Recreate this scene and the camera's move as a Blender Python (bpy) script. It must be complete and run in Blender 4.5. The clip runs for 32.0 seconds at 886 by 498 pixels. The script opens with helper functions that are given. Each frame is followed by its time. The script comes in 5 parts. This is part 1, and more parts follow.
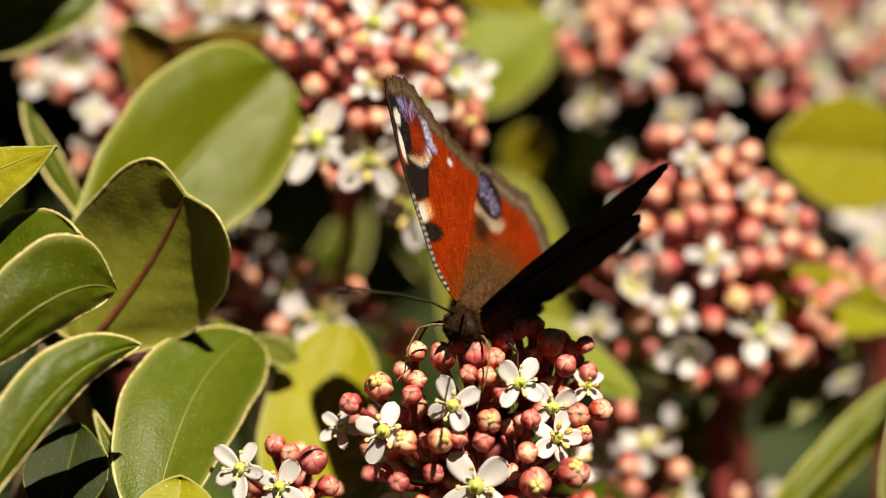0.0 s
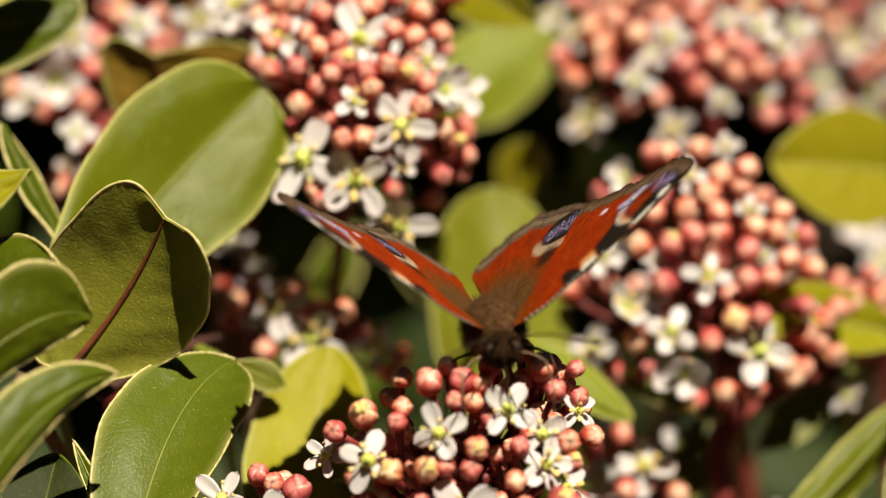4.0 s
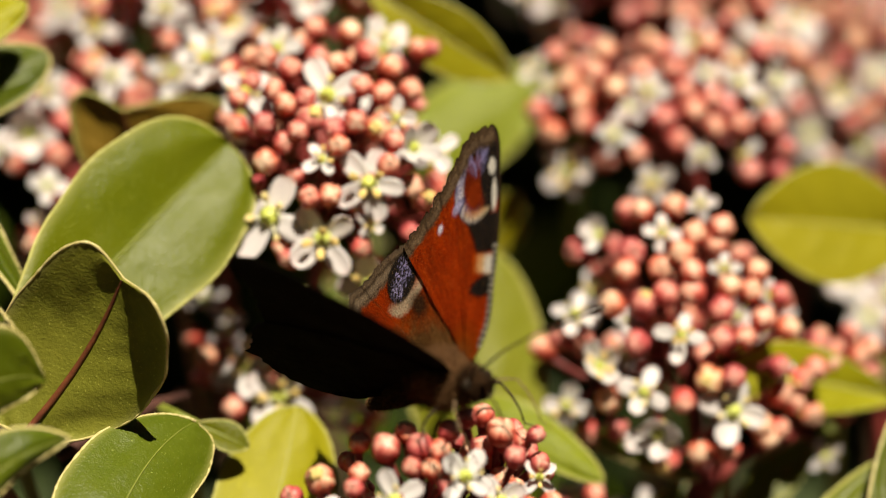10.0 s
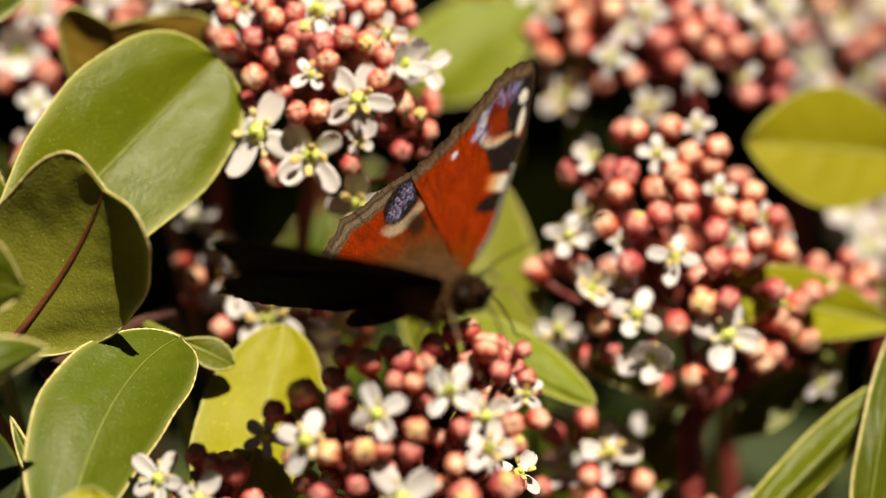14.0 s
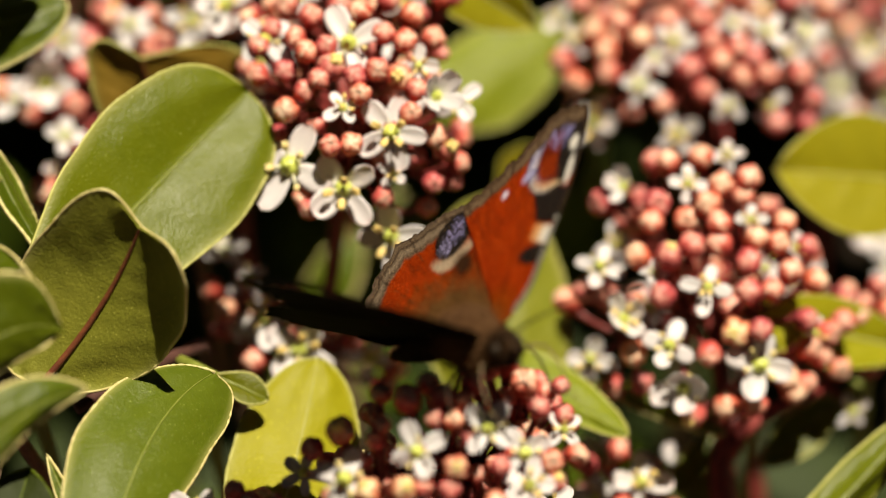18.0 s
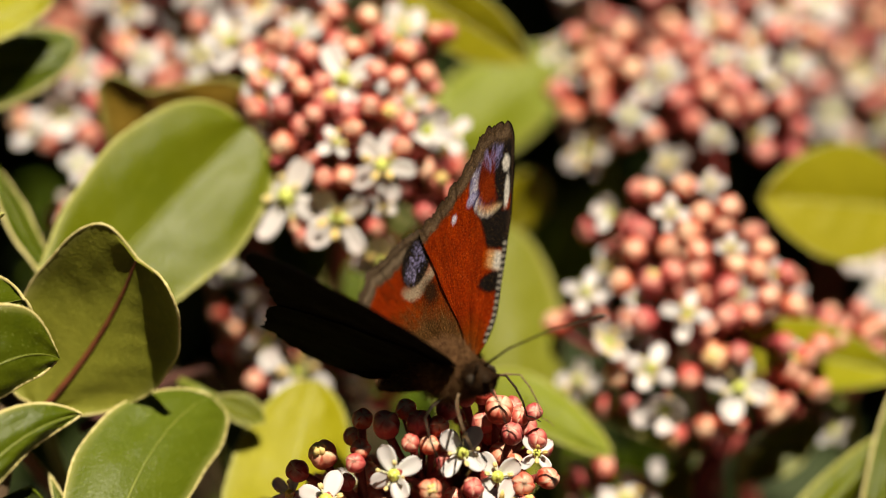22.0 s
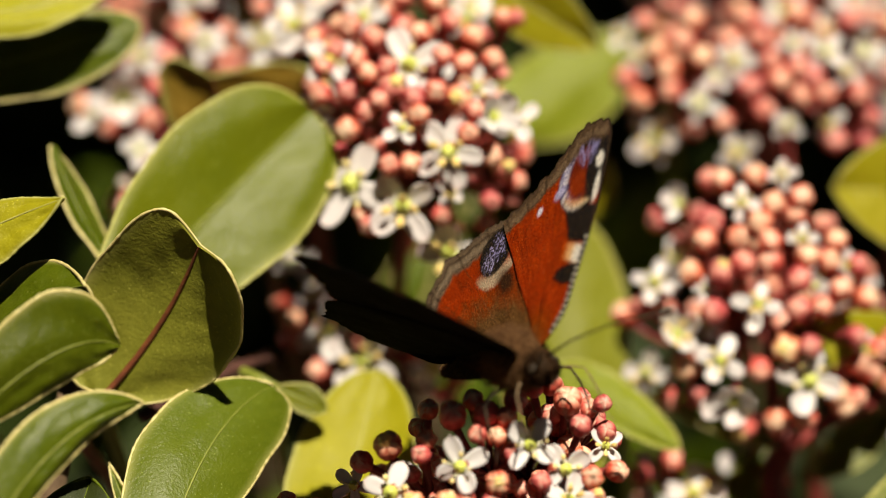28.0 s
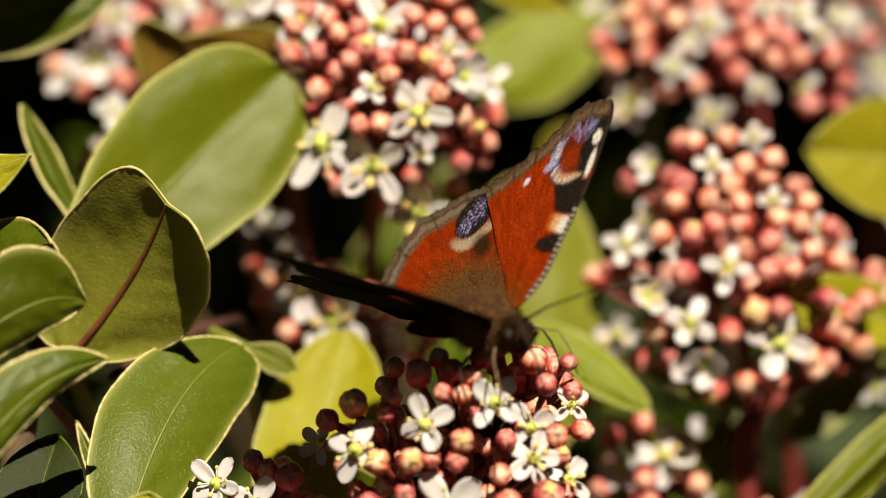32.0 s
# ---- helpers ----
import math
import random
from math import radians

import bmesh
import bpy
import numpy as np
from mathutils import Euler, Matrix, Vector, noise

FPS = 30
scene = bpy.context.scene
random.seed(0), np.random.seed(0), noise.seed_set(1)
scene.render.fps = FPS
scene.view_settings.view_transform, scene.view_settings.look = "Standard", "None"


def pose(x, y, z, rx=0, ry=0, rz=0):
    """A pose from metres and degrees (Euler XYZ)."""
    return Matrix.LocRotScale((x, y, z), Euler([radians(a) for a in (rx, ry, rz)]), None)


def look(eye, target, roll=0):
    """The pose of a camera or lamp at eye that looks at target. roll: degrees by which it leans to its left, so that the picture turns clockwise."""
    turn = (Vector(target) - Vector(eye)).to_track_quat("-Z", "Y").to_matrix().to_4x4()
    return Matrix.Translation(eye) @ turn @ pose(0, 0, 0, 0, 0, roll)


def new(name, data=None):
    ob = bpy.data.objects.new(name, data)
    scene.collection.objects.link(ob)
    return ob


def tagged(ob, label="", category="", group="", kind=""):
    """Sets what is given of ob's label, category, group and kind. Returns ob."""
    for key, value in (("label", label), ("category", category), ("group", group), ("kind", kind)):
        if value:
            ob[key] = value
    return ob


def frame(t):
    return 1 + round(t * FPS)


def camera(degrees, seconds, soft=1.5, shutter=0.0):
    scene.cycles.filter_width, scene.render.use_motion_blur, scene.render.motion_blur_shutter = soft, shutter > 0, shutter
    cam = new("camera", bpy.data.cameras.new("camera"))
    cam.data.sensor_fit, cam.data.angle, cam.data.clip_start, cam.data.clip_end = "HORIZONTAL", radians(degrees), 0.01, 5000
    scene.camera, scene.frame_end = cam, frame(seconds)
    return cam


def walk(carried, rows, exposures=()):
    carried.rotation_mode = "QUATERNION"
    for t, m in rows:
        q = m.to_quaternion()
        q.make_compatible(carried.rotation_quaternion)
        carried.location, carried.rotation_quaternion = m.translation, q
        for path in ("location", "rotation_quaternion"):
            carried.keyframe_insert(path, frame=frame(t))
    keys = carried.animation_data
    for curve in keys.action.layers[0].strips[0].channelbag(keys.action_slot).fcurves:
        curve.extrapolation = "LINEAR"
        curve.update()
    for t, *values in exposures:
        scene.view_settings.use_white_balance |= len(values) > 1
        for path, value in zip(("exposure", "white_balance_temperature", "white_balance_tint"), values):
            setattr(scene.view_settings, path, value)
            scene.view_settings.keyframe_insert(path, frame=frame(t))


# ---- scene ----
# ---- camera ----
cam = camera(15.0, 32.0, soft=0.9)
cam.data.dof.use_dof = True
cam.data.dof.focus_distance = 0.428
cam.data.dof.aperture_fstop = 9.0
cam.data.dof.aperture_blades = 0
PATH = [
    (0, -0.02682, -0.39428, 0.98240, 65.265, -0.946, -2.192),
    (0.5, -0.02608, -0.39154, 0.98298, 65.197, -0.822, -2.174),
    (1, -0.02472, -0.39024, 0.98317, 65.212, -0.753, -2.132),
    (1.5, -0.02256, -0.38904, 0.98345, 65.199, -0.714, -2.026),
    (2, -0.02177, -0.38736, 0.98219, 65.347, -0.545, -2.065),
    (2.5, -0.02146, -0.38548, 0.98182, 65.200, -0.361, -1.953),
    (3, -0.02215, -0.38306, 0.98180, 65.116, -0.417, -1.883),
    (3.5, -0.02151, -0.38279, 0.98105, 65.302, -0.311, -1.967),
    (5.5, -0.01866, -0.38158, 0.97908, 65.058, -0.350, -1.600),
    (6, -0.01874, -0.38042, 0.97907, 65.124, -0.424, -1.615),
    (6.5, -0.01732, -0.37999, 0.97967, 65.074, -0.371, -1.492),
    (7, -0.01566, -0.38061, 0.97889, 65.130, -0.341, -1.284),
    (7.5, -0.01485, -0.37940, 0.97936, 64.961, -0.437, -1.267),
    (8, -0.01368, -0.37882, 0.97944, 65.082, -0.526, -1.369),
    (8.5, -0.01180, -0.37791, 0.97963, 65.091, -0.477, -1.319),
    (9, -0.01125, -0.37541, 0.98087, 65.195, -0.331, -1.291),
    (9.5, -0.00863, -0.37503, 0.98324, 65.394, -0.158, -0.977),
    (10, -0.00801, -0.37560, 0.98344, 65.505, -0.082, -0.885),
    (10.5, -0.00624, -0.37614, 0.98384, 65.432, 0.031, -0.656),
    (11, -0.00471, -0.37595, 0.98293, 65.498, 0.157, -0.553),
    (11.5, -0.00408, -0.37533, 0.98327, 65.425, 0.065, -0.508),
    (12, -0.00296, -0.37601, 0.98222, 65.465, 0.104, -0.435),
    (12.5, -0.00168, -0.37874, 0.97830, 65.317, 0.059, -0.174),
    (13, 0.00000, -0.38062, 0.97748, 65.000, -0.000, 0.000),
    (13.5, -0.00076, -0.37680, 0.97423, 65.080, -0.153, -0.129),
    (14, -0.00229, -0.37331, 0.97386, 65.094, -0.233, -0.210),
    (14.5, -0.00421, -0.37044, 0.97371, 65.176, -0.179, -0.403),
    (16.5, -0.00650, -0.36814, 0.96932, 65.096, -0.213, -0.656),
    (17, -0.00778, -0.36792, 0.97180, 65.143, -0.154, -0.783),
    (17.5, -0.00977, -0.36904, 0.97541, 65.051, -0.096, -0.745),
    (18, -0.00852, -0.37060, 0.97824, 64.995, -0.051, -0.556),
    (18.5, -0.00747, -0.37306, 0.98137, 64.965, 0.033, -0.410),
    (19, -0.00490, -0.37568, 0.98259, 64.822, 0.147, -0.031),
    (19.5, -0.00120, -0.37763, 0.98450, 64.727, 0.253, 0.289),
    (20, 0.00117, -0.37806, 0.98851, 64.607, 0.332, 0.416),
    (20.5, 0.00410, -0.38020, 0.99035, 64.556, 0.426, 0.713),
    (21, 0.00619, -0.38436, 0.98990, 64.671, 0.569, 0.876),
    (21.5, 0.00710, -0.38611, 0.99125, 64.590, 0.590, 0.966),
    (22, 0.00777, -0.38650, 0.99338, 64.617, 0.650, 1.140),
    (22.5, 0.00660, -0.38599, 0.99411, 64.577, 0.718, 1.210),
    (23, 0.00550, -0.38619, 0.99441, 64.590, 0.780, 1.348),
    (23.5, 0.00528, -0.38674, 0.99378, 64.617, 0.778, 1.441),
    (24, 0.00515, -0.38741, 0.99326, 64.566, 0.776, 1.584),
    (24.5, 0.00568, -0.38742, 0.99319, 64.503, 0.689, 1.775),
    (26.5, 0.00453, -0.38173, 0.99113, 64.589, 0.553, 1.853),
    (27, 0.00459, -0.38020, 0.99079, 64.563, 0.635, 1.982),
    (27.5, 0.00475, -0.38031, 0.99043, 64.507, 0.659, 2.038),
    (28, 0.00515, -0.37959, 0.98937, 64.508, 0.668, 2.055),
    (28.5, 0.00564, -0.37780, 0.99053, 64.361, 0.528, 2.055),
    (29, 0.00667, -0.37789, 0.99002, 64.454, 0.518, 2.073),
    (29.5, 0.00788, -0.37914, 0.98863, 64.537, 0.593, 2.131),
    (30, 0.00942, -0.37944, 0.98761, 64.408, 0.498, 2.196),
    (30.5, 0.01026, -0.38055, 0.98515, 64.419, 0.513, 2.205),
    (31, 0.01044, -0.38168, 0.98456, 64.393, 0.525, 2.243),
    (31.5, 0.01011, -0.38124, 0.98523, 64.287, 0.549, 2.228),
    (32, 0.01047, -0.38085, 0.98632, 64.256, 0.550, 2.277),
]
walk(cam, [(t, pose(x, y, z, rx, ry, rz)) for t, x, y, z, rx, ry, rz in PATH])

# ---- light ----
SUN_UP, SUN_SIDE = 70.5, 30.0          # degrees above the horizon; round to the right from straight behind the camera
world = bpy.data.worlds.new("sky")
scene.world = world
world.use_nodes = True
wn = world.node_tree.nodes
sky = wn.new("ShaderNodeTexSky")
sky.sky_type, sky.sun_disc = "NISHITA", False
sky.sun_elevation, sky.sun_rotation = radians(SUN_UP), radians(180 - SUN_SIDE)
world.node_tree.links.new(sky.outputs[0], wn["Background"].inputs["Color"])
wn["Background"].inputs["Strength"].default_value = 0.0035
sun_data = bpy.data.lights.new("sun", "SUN")
sun_data.energy, sun_data.angle, sun_data.color = 6.9, radians(0.53), (1.0, 0.892, 0.715)
sun = new("sun", sun_data)
sun.matrix_world = look((math.sin(radians(SUN_SIDE)) * 3, -math.cos(radians(SUN_SIDE)) * 3, 0.8 + 3 * math.tan(radians(SUN_UP))), (0, 0, 0.8))
scene.view_settings.exposure = 0.0


# ---- materials ----
class Nodes:
    """A node material in few words."""

    def __init__(self, name, rough=0.5, spec=0.5):
        self.mat = bpy.data.materials.new(name)
        self.mat.use_nodes = True
        self.tree = self.mat.node_tree
        self.out = self.tree.nodes["Material Output"]
        self.bsdf = self.tree.nodes["Principled BSDF"]
        self.set(Roughness=rough)
        self.bsdf.inputs["Specular IOR Level"].default_value = spec

    def add(self, kind, **values):
        n = self.tree.nodes.new("ShaderNode" + kind)
        for key, v in values.items():
            n.inputs[key.replace("_", " ")].default_value = v
        return n

    def link(self, a, b):
        self.tree.links.new(a, b)

    def set(self, **values):
        for key, v in values.items():
            self.bsdf.inputs[key.replace("_", " ")].default_value = v

    def noise(self, scale, detail=4.0, rough=0.55, coords="Object"):
        tc = self.add("TexCoord")
        n = self.add("TexNoise", Scale=scale, Detail=detail, Roughness=rough)
        self.link(tc.outputs[coords], n.inputs["Vector"])
        return n.outputs["Fac"]

    def ramp(self, fac, *stops):
        r = self.add("ValToRGB")
        el = r.color_ramp.elements
        while len(el) < len(stops):
            el.new(0.5)
        for e, (p, c) in zip(el, stops):
            e.position, e.color = p, (*c, 1)
        self.link(fac, r.inputs["Fac"])
        return r.outputs["Color"]

    def mix(self, fac, a, b, mode="MIX"):
        m = self.tree.nodes.new("ShaderNodeMix")
        m.data_type, m.blend_type = "RGBA", mode
        for s, v in ((m.inputs[0], fac), (m.inputs[6], a), (m.inputs[7], b)):
            if isinstance(v, (int, float)):
                s.default_value = v
            elif isinstance(v, tuple):
                s.default_value = (*v, 1)
            else:
                self.link(v, s)
        return m.outputs[2]

    def random(self):
        return self.add("ObjectInfo").outputs["Random"]

    def hsv(self, color, hue, sat, val):
        n = self.add("HueSaturation")
        for key, v in (("Hue", hue), ("Saturation", sat), ("Value", val), ("Color", color)):
            if isinstance(v, (int, float)):
                n.inputs[key].default_value = v
            else:
                self.link(v, n.inputs[key])
        return n.outputs["Color"]

    def span(self, fac, lo, hi):
        m = self.add("MapRange", To_Min=lo, To_Max=hi)
        self.link(fac, m.inputs["Value"])
        return m.outputs["Result"]

    def color(self, c):
        if isinstance(c, tuple):
            self.bsdf.inputs["Base Color"].default_value = (*c, 1)
        else:
            self.link(c, self.bsdf.inputs["Base Color"])
        return self

    def bump(self, fac, strength, dist):
        b = self.add("Bump", Strength=strength, Distance=dist)
        self.link(fac, b.inputs["Height"])
        self.link(b.outputs["Normal"], self.bsdf.inputs["Normal"])
        return self

    def glow_through(self, color, share):
        """Thin living tissue lets part of the light through."""
        t = self.add("BsdfTranslucent")
        if isinstance(color, tuple):
            t.inputs["Color"].default_value = (*color, 1)
        else:
            self.link(color, t.inputs["Color"])
        m = self.add("MixShader", Fac=share)
        self.link(self.bsdf.outputs[0], m.inputs[1])
        self.link(t.outputs[0], m.inputs[2])
        self.link(m.outputs[0], self.out.inputs["Surface"])
        return self


def leaf_material(name, dark, light, rough, through_color, share):
    n = Nodes(name, rough, 0.26)
    big = n.noise(90, 3)
    n.link(n.span(n.noise(160, 4), rough - 0.10, rough + 0.16), n.bsdf.inputs["Roughness"])
    fine = n.noise(900, 5, 0.65)
    pebble = n.noise(2400, 3, 0.6)
    c = n.mix(big, dark, light)
    c = n.mix(n.ramp(fine, (0.35, (0, 0, 0)), (0.75, (1, 1, 1))), c, n.mix(0.5, c, light))
    # oil glands and pale specks
    speck = n.noise(3600, 2, 0.5)
    c = n.mix(n.ramp(speck, (0.655, (0, 0, 0)), (0.74, (0.8, 0.8, 0.8))), c, tuple(min(1, v * 2.0 + 0.06) for v in light))
    rim = n.add("VertexColor")
    rim.layer_name = "edge"
    c = n.mix(n.hsv(rim.outputs["Color"], 0.5, 1.0, 0.6), c, (0.42, 0.40, 0.12))
    c = n.hsv(c, n.span(n.random(), 0.488, 0.512), 1.0, n.span(n.random(), 0.85, 1.12))
    n.color(c)
    n.bump(n.mix(0.55, n.mix(0.35, n.mix(0.5, fine, n.noise(260, 4)), pebble), n.noise(75, 3)), 0.55, 0.0011)
    return n.glow_through(through_color, share).mat


LEAF_GREEN = leaf_material("leaf_green", (0.040, 0.068, 0.0015), (0.105, 0.135, 0.004), 0.33, (0.16, 0.22, 0.02), 0.12)
LEAF_MID = leaf_material("leaf_mid_green", (0.055, 0.086, 0.0025), (0.118, 0.146, 0.007), 0.33, (0.16, 0.22, 0.02), 0.12)
LEAF_LIGHT = leaf_material("leaf_light_green", (0.088, 0.112, 0.0015), (0.150, 0.165, 0.004), 0.34, (0.28, 0.33, 0.03), 0.18)
LEAF_LIME = leaf_material("leaf_lime_green", (0.155, 0.180, 0.004), (0.245, 0.262, 0.014), 0.45, (0.36, 0.40, 0.03), 0.22)
LEAF_YELLOW = leaf_material("leaf_yellow_green", (0.26, 0.242, 0.003), (0.40, 0.365, 0.010), 0.45, (0.44, 0.40, 0.012), 0.25)
LEAF_UNDER = leaf_material("leaf_underside", (0.115, 0.128, 0.010), (0.29, 0.285, 0.030), 0.55, (0.20, 0.22, 0.02), 0.15)
LEAF_BROWN = leaf_material("leaf_bronze", (0.17, 0.10, 0.012), (0.28, 0.17, 0.02), 0.45, (0.32, 0.20, 0.02), 0.2)
# leaf green again, near black: the shade inside the shrub put into the colour
LEAF_SHADED = leaf_material("leaf_shaded", (0.010, 0.018, 0.002), (0.032, 0.045, 0.004), 0.6, (0.04, 0.06, 0.01), 0.05)


def simple(name, a, b, scale, rough, bump=0.3, dist=0.0003, spec=0.5):
    n = Nodes(name, rough, spec)
    f = n.noise(scale, 4)
    n.color(n.hsv(n.mix(n.ramp(f, (0.3, (0, 0, 0)), (0.7, (1, 1, 1))), a, b), 0.5, 1.0, n.span(n.random(), 0.85, 1.12)))
    n.bump(n.noise(scale * 2.5, 4), bump, dist)
    return n.mat


MARGIN = simple("leaf_margin", (0.50, 0.42, 0.14), (0.66, 0.58, 0.26), 900, 0.5)
MARGIN_GREEN = simple("leaf_margin_green", (0.34, 0.34, 0.07), (0.46, 0.44, 0.12), 700, 0.5)
MIDRIB = simple("leaf_midrib", (0.15, 0.18, 0.02), (0.24, 0.265, 0.04), 600, 0.45)
MIDRIB_RED = simple("leaf_midrib_red", (0.10, 0.025, 0.012), (0.20, 0.06, 0.02), 600, 0.5)
STALK = simple("red_stalk", (0.16, 0.018, 0.016), (0.27, 0.045, 0.035), 700, 0.5)
TWIG_RED = simple("red_bark", (0.055, 0.017, 0.011), (0.11, 0.040, 0.026), 500, 0.8)
TWIG = simple("twig_bark", (0.10, 0.06, 0.03), (0.20, 0.13, 0.07), 500, 0.8)
OVARY = simple("ovary", (0.50, 0.58, 0.07), (0.68, 0.70, 0.18), 900, 0.35)
ANTHER = simple("anther", (0.78, 0.50, 0.08), (0.86, 0.72, 0.32), 1500, 0.6)
FILAMENT = simple("filament", (0.72, 0.70, 0.42), (0.80, 0.78, 0.55), 900, 0.5)
SOIL = simple("soil", (0.035, 0.024, 0.016), (0.075, 0.052, 0.034), 18, 0.95, 0.8, 0.02, 0.2)


def petal_material():
    n = Nodes("petal", 0.45, 0.4)
    tc = n.add("TexCoord")
    sep = n.add("SeparateXYZ")
    n.link(tc.outputs["Generated"], sep.inputs[0])
    c = n.ramp(sep.outputs["Y"], (0.0, (0.74, 0.76, 0.58)), (0.25, (0.76, 0.74, 0.73)), (0.8, (0.77, 0.74, 0.74)), (1.0, (0.76, 0.62, 0.60)))
    c = n.mix(n.span(n.noise(900, 3), 0.0, 0.35), c, (0.80, 0.66, 0.62))
    n.color(n.hsv(c, 0.5, n.span(n.random(), 0.5, 1.3), n.span(n.random(), 0.90, 1.04)))
    n.bump(n.noise(1800, 3), 0.25, 0.0002)
    return n.glow_through((0.85, 0.78, 0.70), 0.2).mat


def bud_material(name, low, mid, top, pale):
    """Closed petals: deep red at the foot, pale at the tip and along the petals' edges (the mesh's tint)."""
    n = Nodes(name, 0.4, 0.42)
    a = n.add("VertexColor")
    a.layer_name = "tint"
    lum = n.add("SeparateColor")
    n.link(a.outputs["Color"], lum.inputs[0])
    blotch = n.noise(1500, 5, 0.7)
    shift = n.add("Math")
    shift.operation = "ADD"
    n.link(lum.outputs[0], shift.inputs[0])
    n.link(n.span(blotch, -0.32, 0.36), shift.inputs[1])
    age = n.add("Math")
    age.operation = "ADD"
    n.link(shift.outputs[0], age.inputs[0])
    n.link(n.span(n.random(), -0.14, 0.12), age.inputs[1])
    c = n.ramp(age.outputs[0], (0.0, low), (0.30, tuple(0.5 * p + 0.5 * q for p, q in zip(low, mid))), (0.52, mid), (0.74, top), (0.95, pale))
    n.color(n.hsv(c, n.span(n.random(), 0.490, 0.506), n.span(n.random(), 0.92, 1.08), n.span(n.random(), 0.84, 1.08)))
    n.link(n.span(blotch, 0.28, 0.55), n.bsdf.inputs["Roughness"])
    n.bump(n.noise(1900, 3), 0.25, 0.0002)
    return n.glow_through(mid, 0.1).mat


PETAL = petal_material()
BUD = bud_material("bud", (0.26, 0.008, 0.010), (0.70, 0.120, 0.082), (0.83, 0.34, 0.235), (0.87, 0.64, 0.46))
BUD_OPEN = bud_material("bud_opening", (0.34, 0.015, 0.018), (0.74, 0.17, 0.11), (0.84, 0.42, 0.27), (0.88, 0.68, 0.42))
CALYX = simple("calyx", (0.24, 0.028, 0.024), (0.36, 0.06, 0.045), 900, 0.45)


def wing_material(name, rough):
    n = Nodes(name, rough, 0.05)
    a = n.add("VertexColor")
    a.layer_name = "pattern"
    scales = n.noise(3800, 2, 0.6)
    c = n.mix(n.ramp(scales, (0.30, (0, 0, 0)), (0.75, (1, 1, 1))), n.hsv(a.outputs["Color"], 0.5, 1.1, 0.45), n.hsv(a.outputs["Color"], 0.502, 1.04, 1.3))
    gold = n.ramp(n.noise(5200, 2, 0.5), (0.59, (0, 0, 0)), (0.70, (1, 1, 1)))
    c = n.mix(n.mix(0.75, (0.0, 0.0, 0.0), gold), c, n.hsv(n.mix(0.08, c, (0.9, 0.5, 0.15)), 0.502, 1.0, 1.7))
    n.color(c)
    n.bump(n.mix(0.4, scales, n.noise(700, 4)), 0.5, 0.00025)
    return n.mat


WING = wing_material("wing_scales", 0.65)
WING_UNDER = simple("wing_underside", (0.0025, 0.002, 0.002), (0.009, 0.006, 0.005), 900, 0.95, 0.5, 0.0003, 0.02)
FUR = simple("brown_fur", (0.055, 0.027, 0.011), (0.19, 0.098, 0.042), 1500, 0.9, 0.9, 0.0006, 0.03)
FUR_DARK = simple("dark_fur", (0.012, 0.007, 0.004), (0.045, 0.022, 0.009), 1500, 0.9, 0.9, 0.0006, 0.03)
LEG_TAN = simple("leg_tan", (0.13, 0.085, 0.045), (0.30, 0.21, 0.12), 1500, 0.6, 0.3, 0.0003, 0.15)
HORN = simple("leg_horn", (0.012, 0.008, 0.005), (0.060, 0.038, 0.021), 1500, 0.6, 0.3, 0.0003, 0.15)
EYE = simple("compound_eye", (0.02, 0.014, 0.01), (0.05, 0.035, 0.02), 4000, 0.5, 0.3, 0.0003, 0.15)


# ---- mesh helpers ----
def mesh(name, verts, faces, mats, index=None, smooth=True):
    me = bpy.data.meshes.new(name)
    me.from_pydata([tuple(v) for v in verts], [], faces)
    for m in mats if isinstance(mats, (list, tuple)) else [mats]:
        me.materials.append(m)
    if index is not None:
        me.polygons.foreach_set("material_index", index)
    me.polygons.foreach_set("use_smooth", [smooth] * len(me.polygons))
    me.update()
    return me


def child(name, data, parent, m=None, label=""):
    """A part under its thing."""
    ob = new(name, data)
    ob.parent = parent
    if m is not None:
        ob.matrix_basis = m
    if label:
        tagged(ob, label)
    return ob


def tube_data(points, radii, sides=7, cap=True):
    """Vertices and faces of a tapered tube along points."""
    pts = [Vector(p) for p in points]
    verts, faces = [], []
    up = Vector((0.31, 0.77, 0.55))
    for i, p in enumerate(pts):
        d = (pts[min(i + 1, len(pts) - 1)] - pts[max(i - 1, 0)]).normalized()
        a = d.cross(up)
        a = a.normalized() if a.length > 1e-6 else d.orthogonal().normalized()
        b = d.cross(a)
        r = radii[i] if isinstance(radii, (list, tuple)) else radii
        for k in range(sides):
            w = 2 * math.pi * k / sides
            verts.append(p + (a * math.cos(w) + b * math.sin(w)) * r)
    for i in range(len(pts) - 1):
        for k in range(sides):
            k2 = (k + 1) % sides
            faces.append((i * sides + k, i * sides + k2, (i + 1) * sides + k2, (i + 1) * sides + k))
    if cap:
        faces.append(tuple(range(sides - 1, -1, -1)))
        faces.append(tuple((len(pts) - 1) * sides + k for k in range(sides)))
    return verts, faces


def bent(a, b, sag, n=5):
    a, b = Vector(a), Vector(b)
    return [a.lerp(b, i / n) + Vector(sag) * math.sin(math.pi * i / n) for i in range(n + 1)]


def facing(place, normal, spin=0.0, size=1.0):
    """A pose whose z axis is the normal."""
    q = Vector(normal).to_track_quat("Z", "Y").to_matrix().to_4x4()
    return Matrix.Translation(place) @ q @ Matrix.Rotation(spin, 4, "Z") @ Matrix.Diagonal((size, size, size, 1))


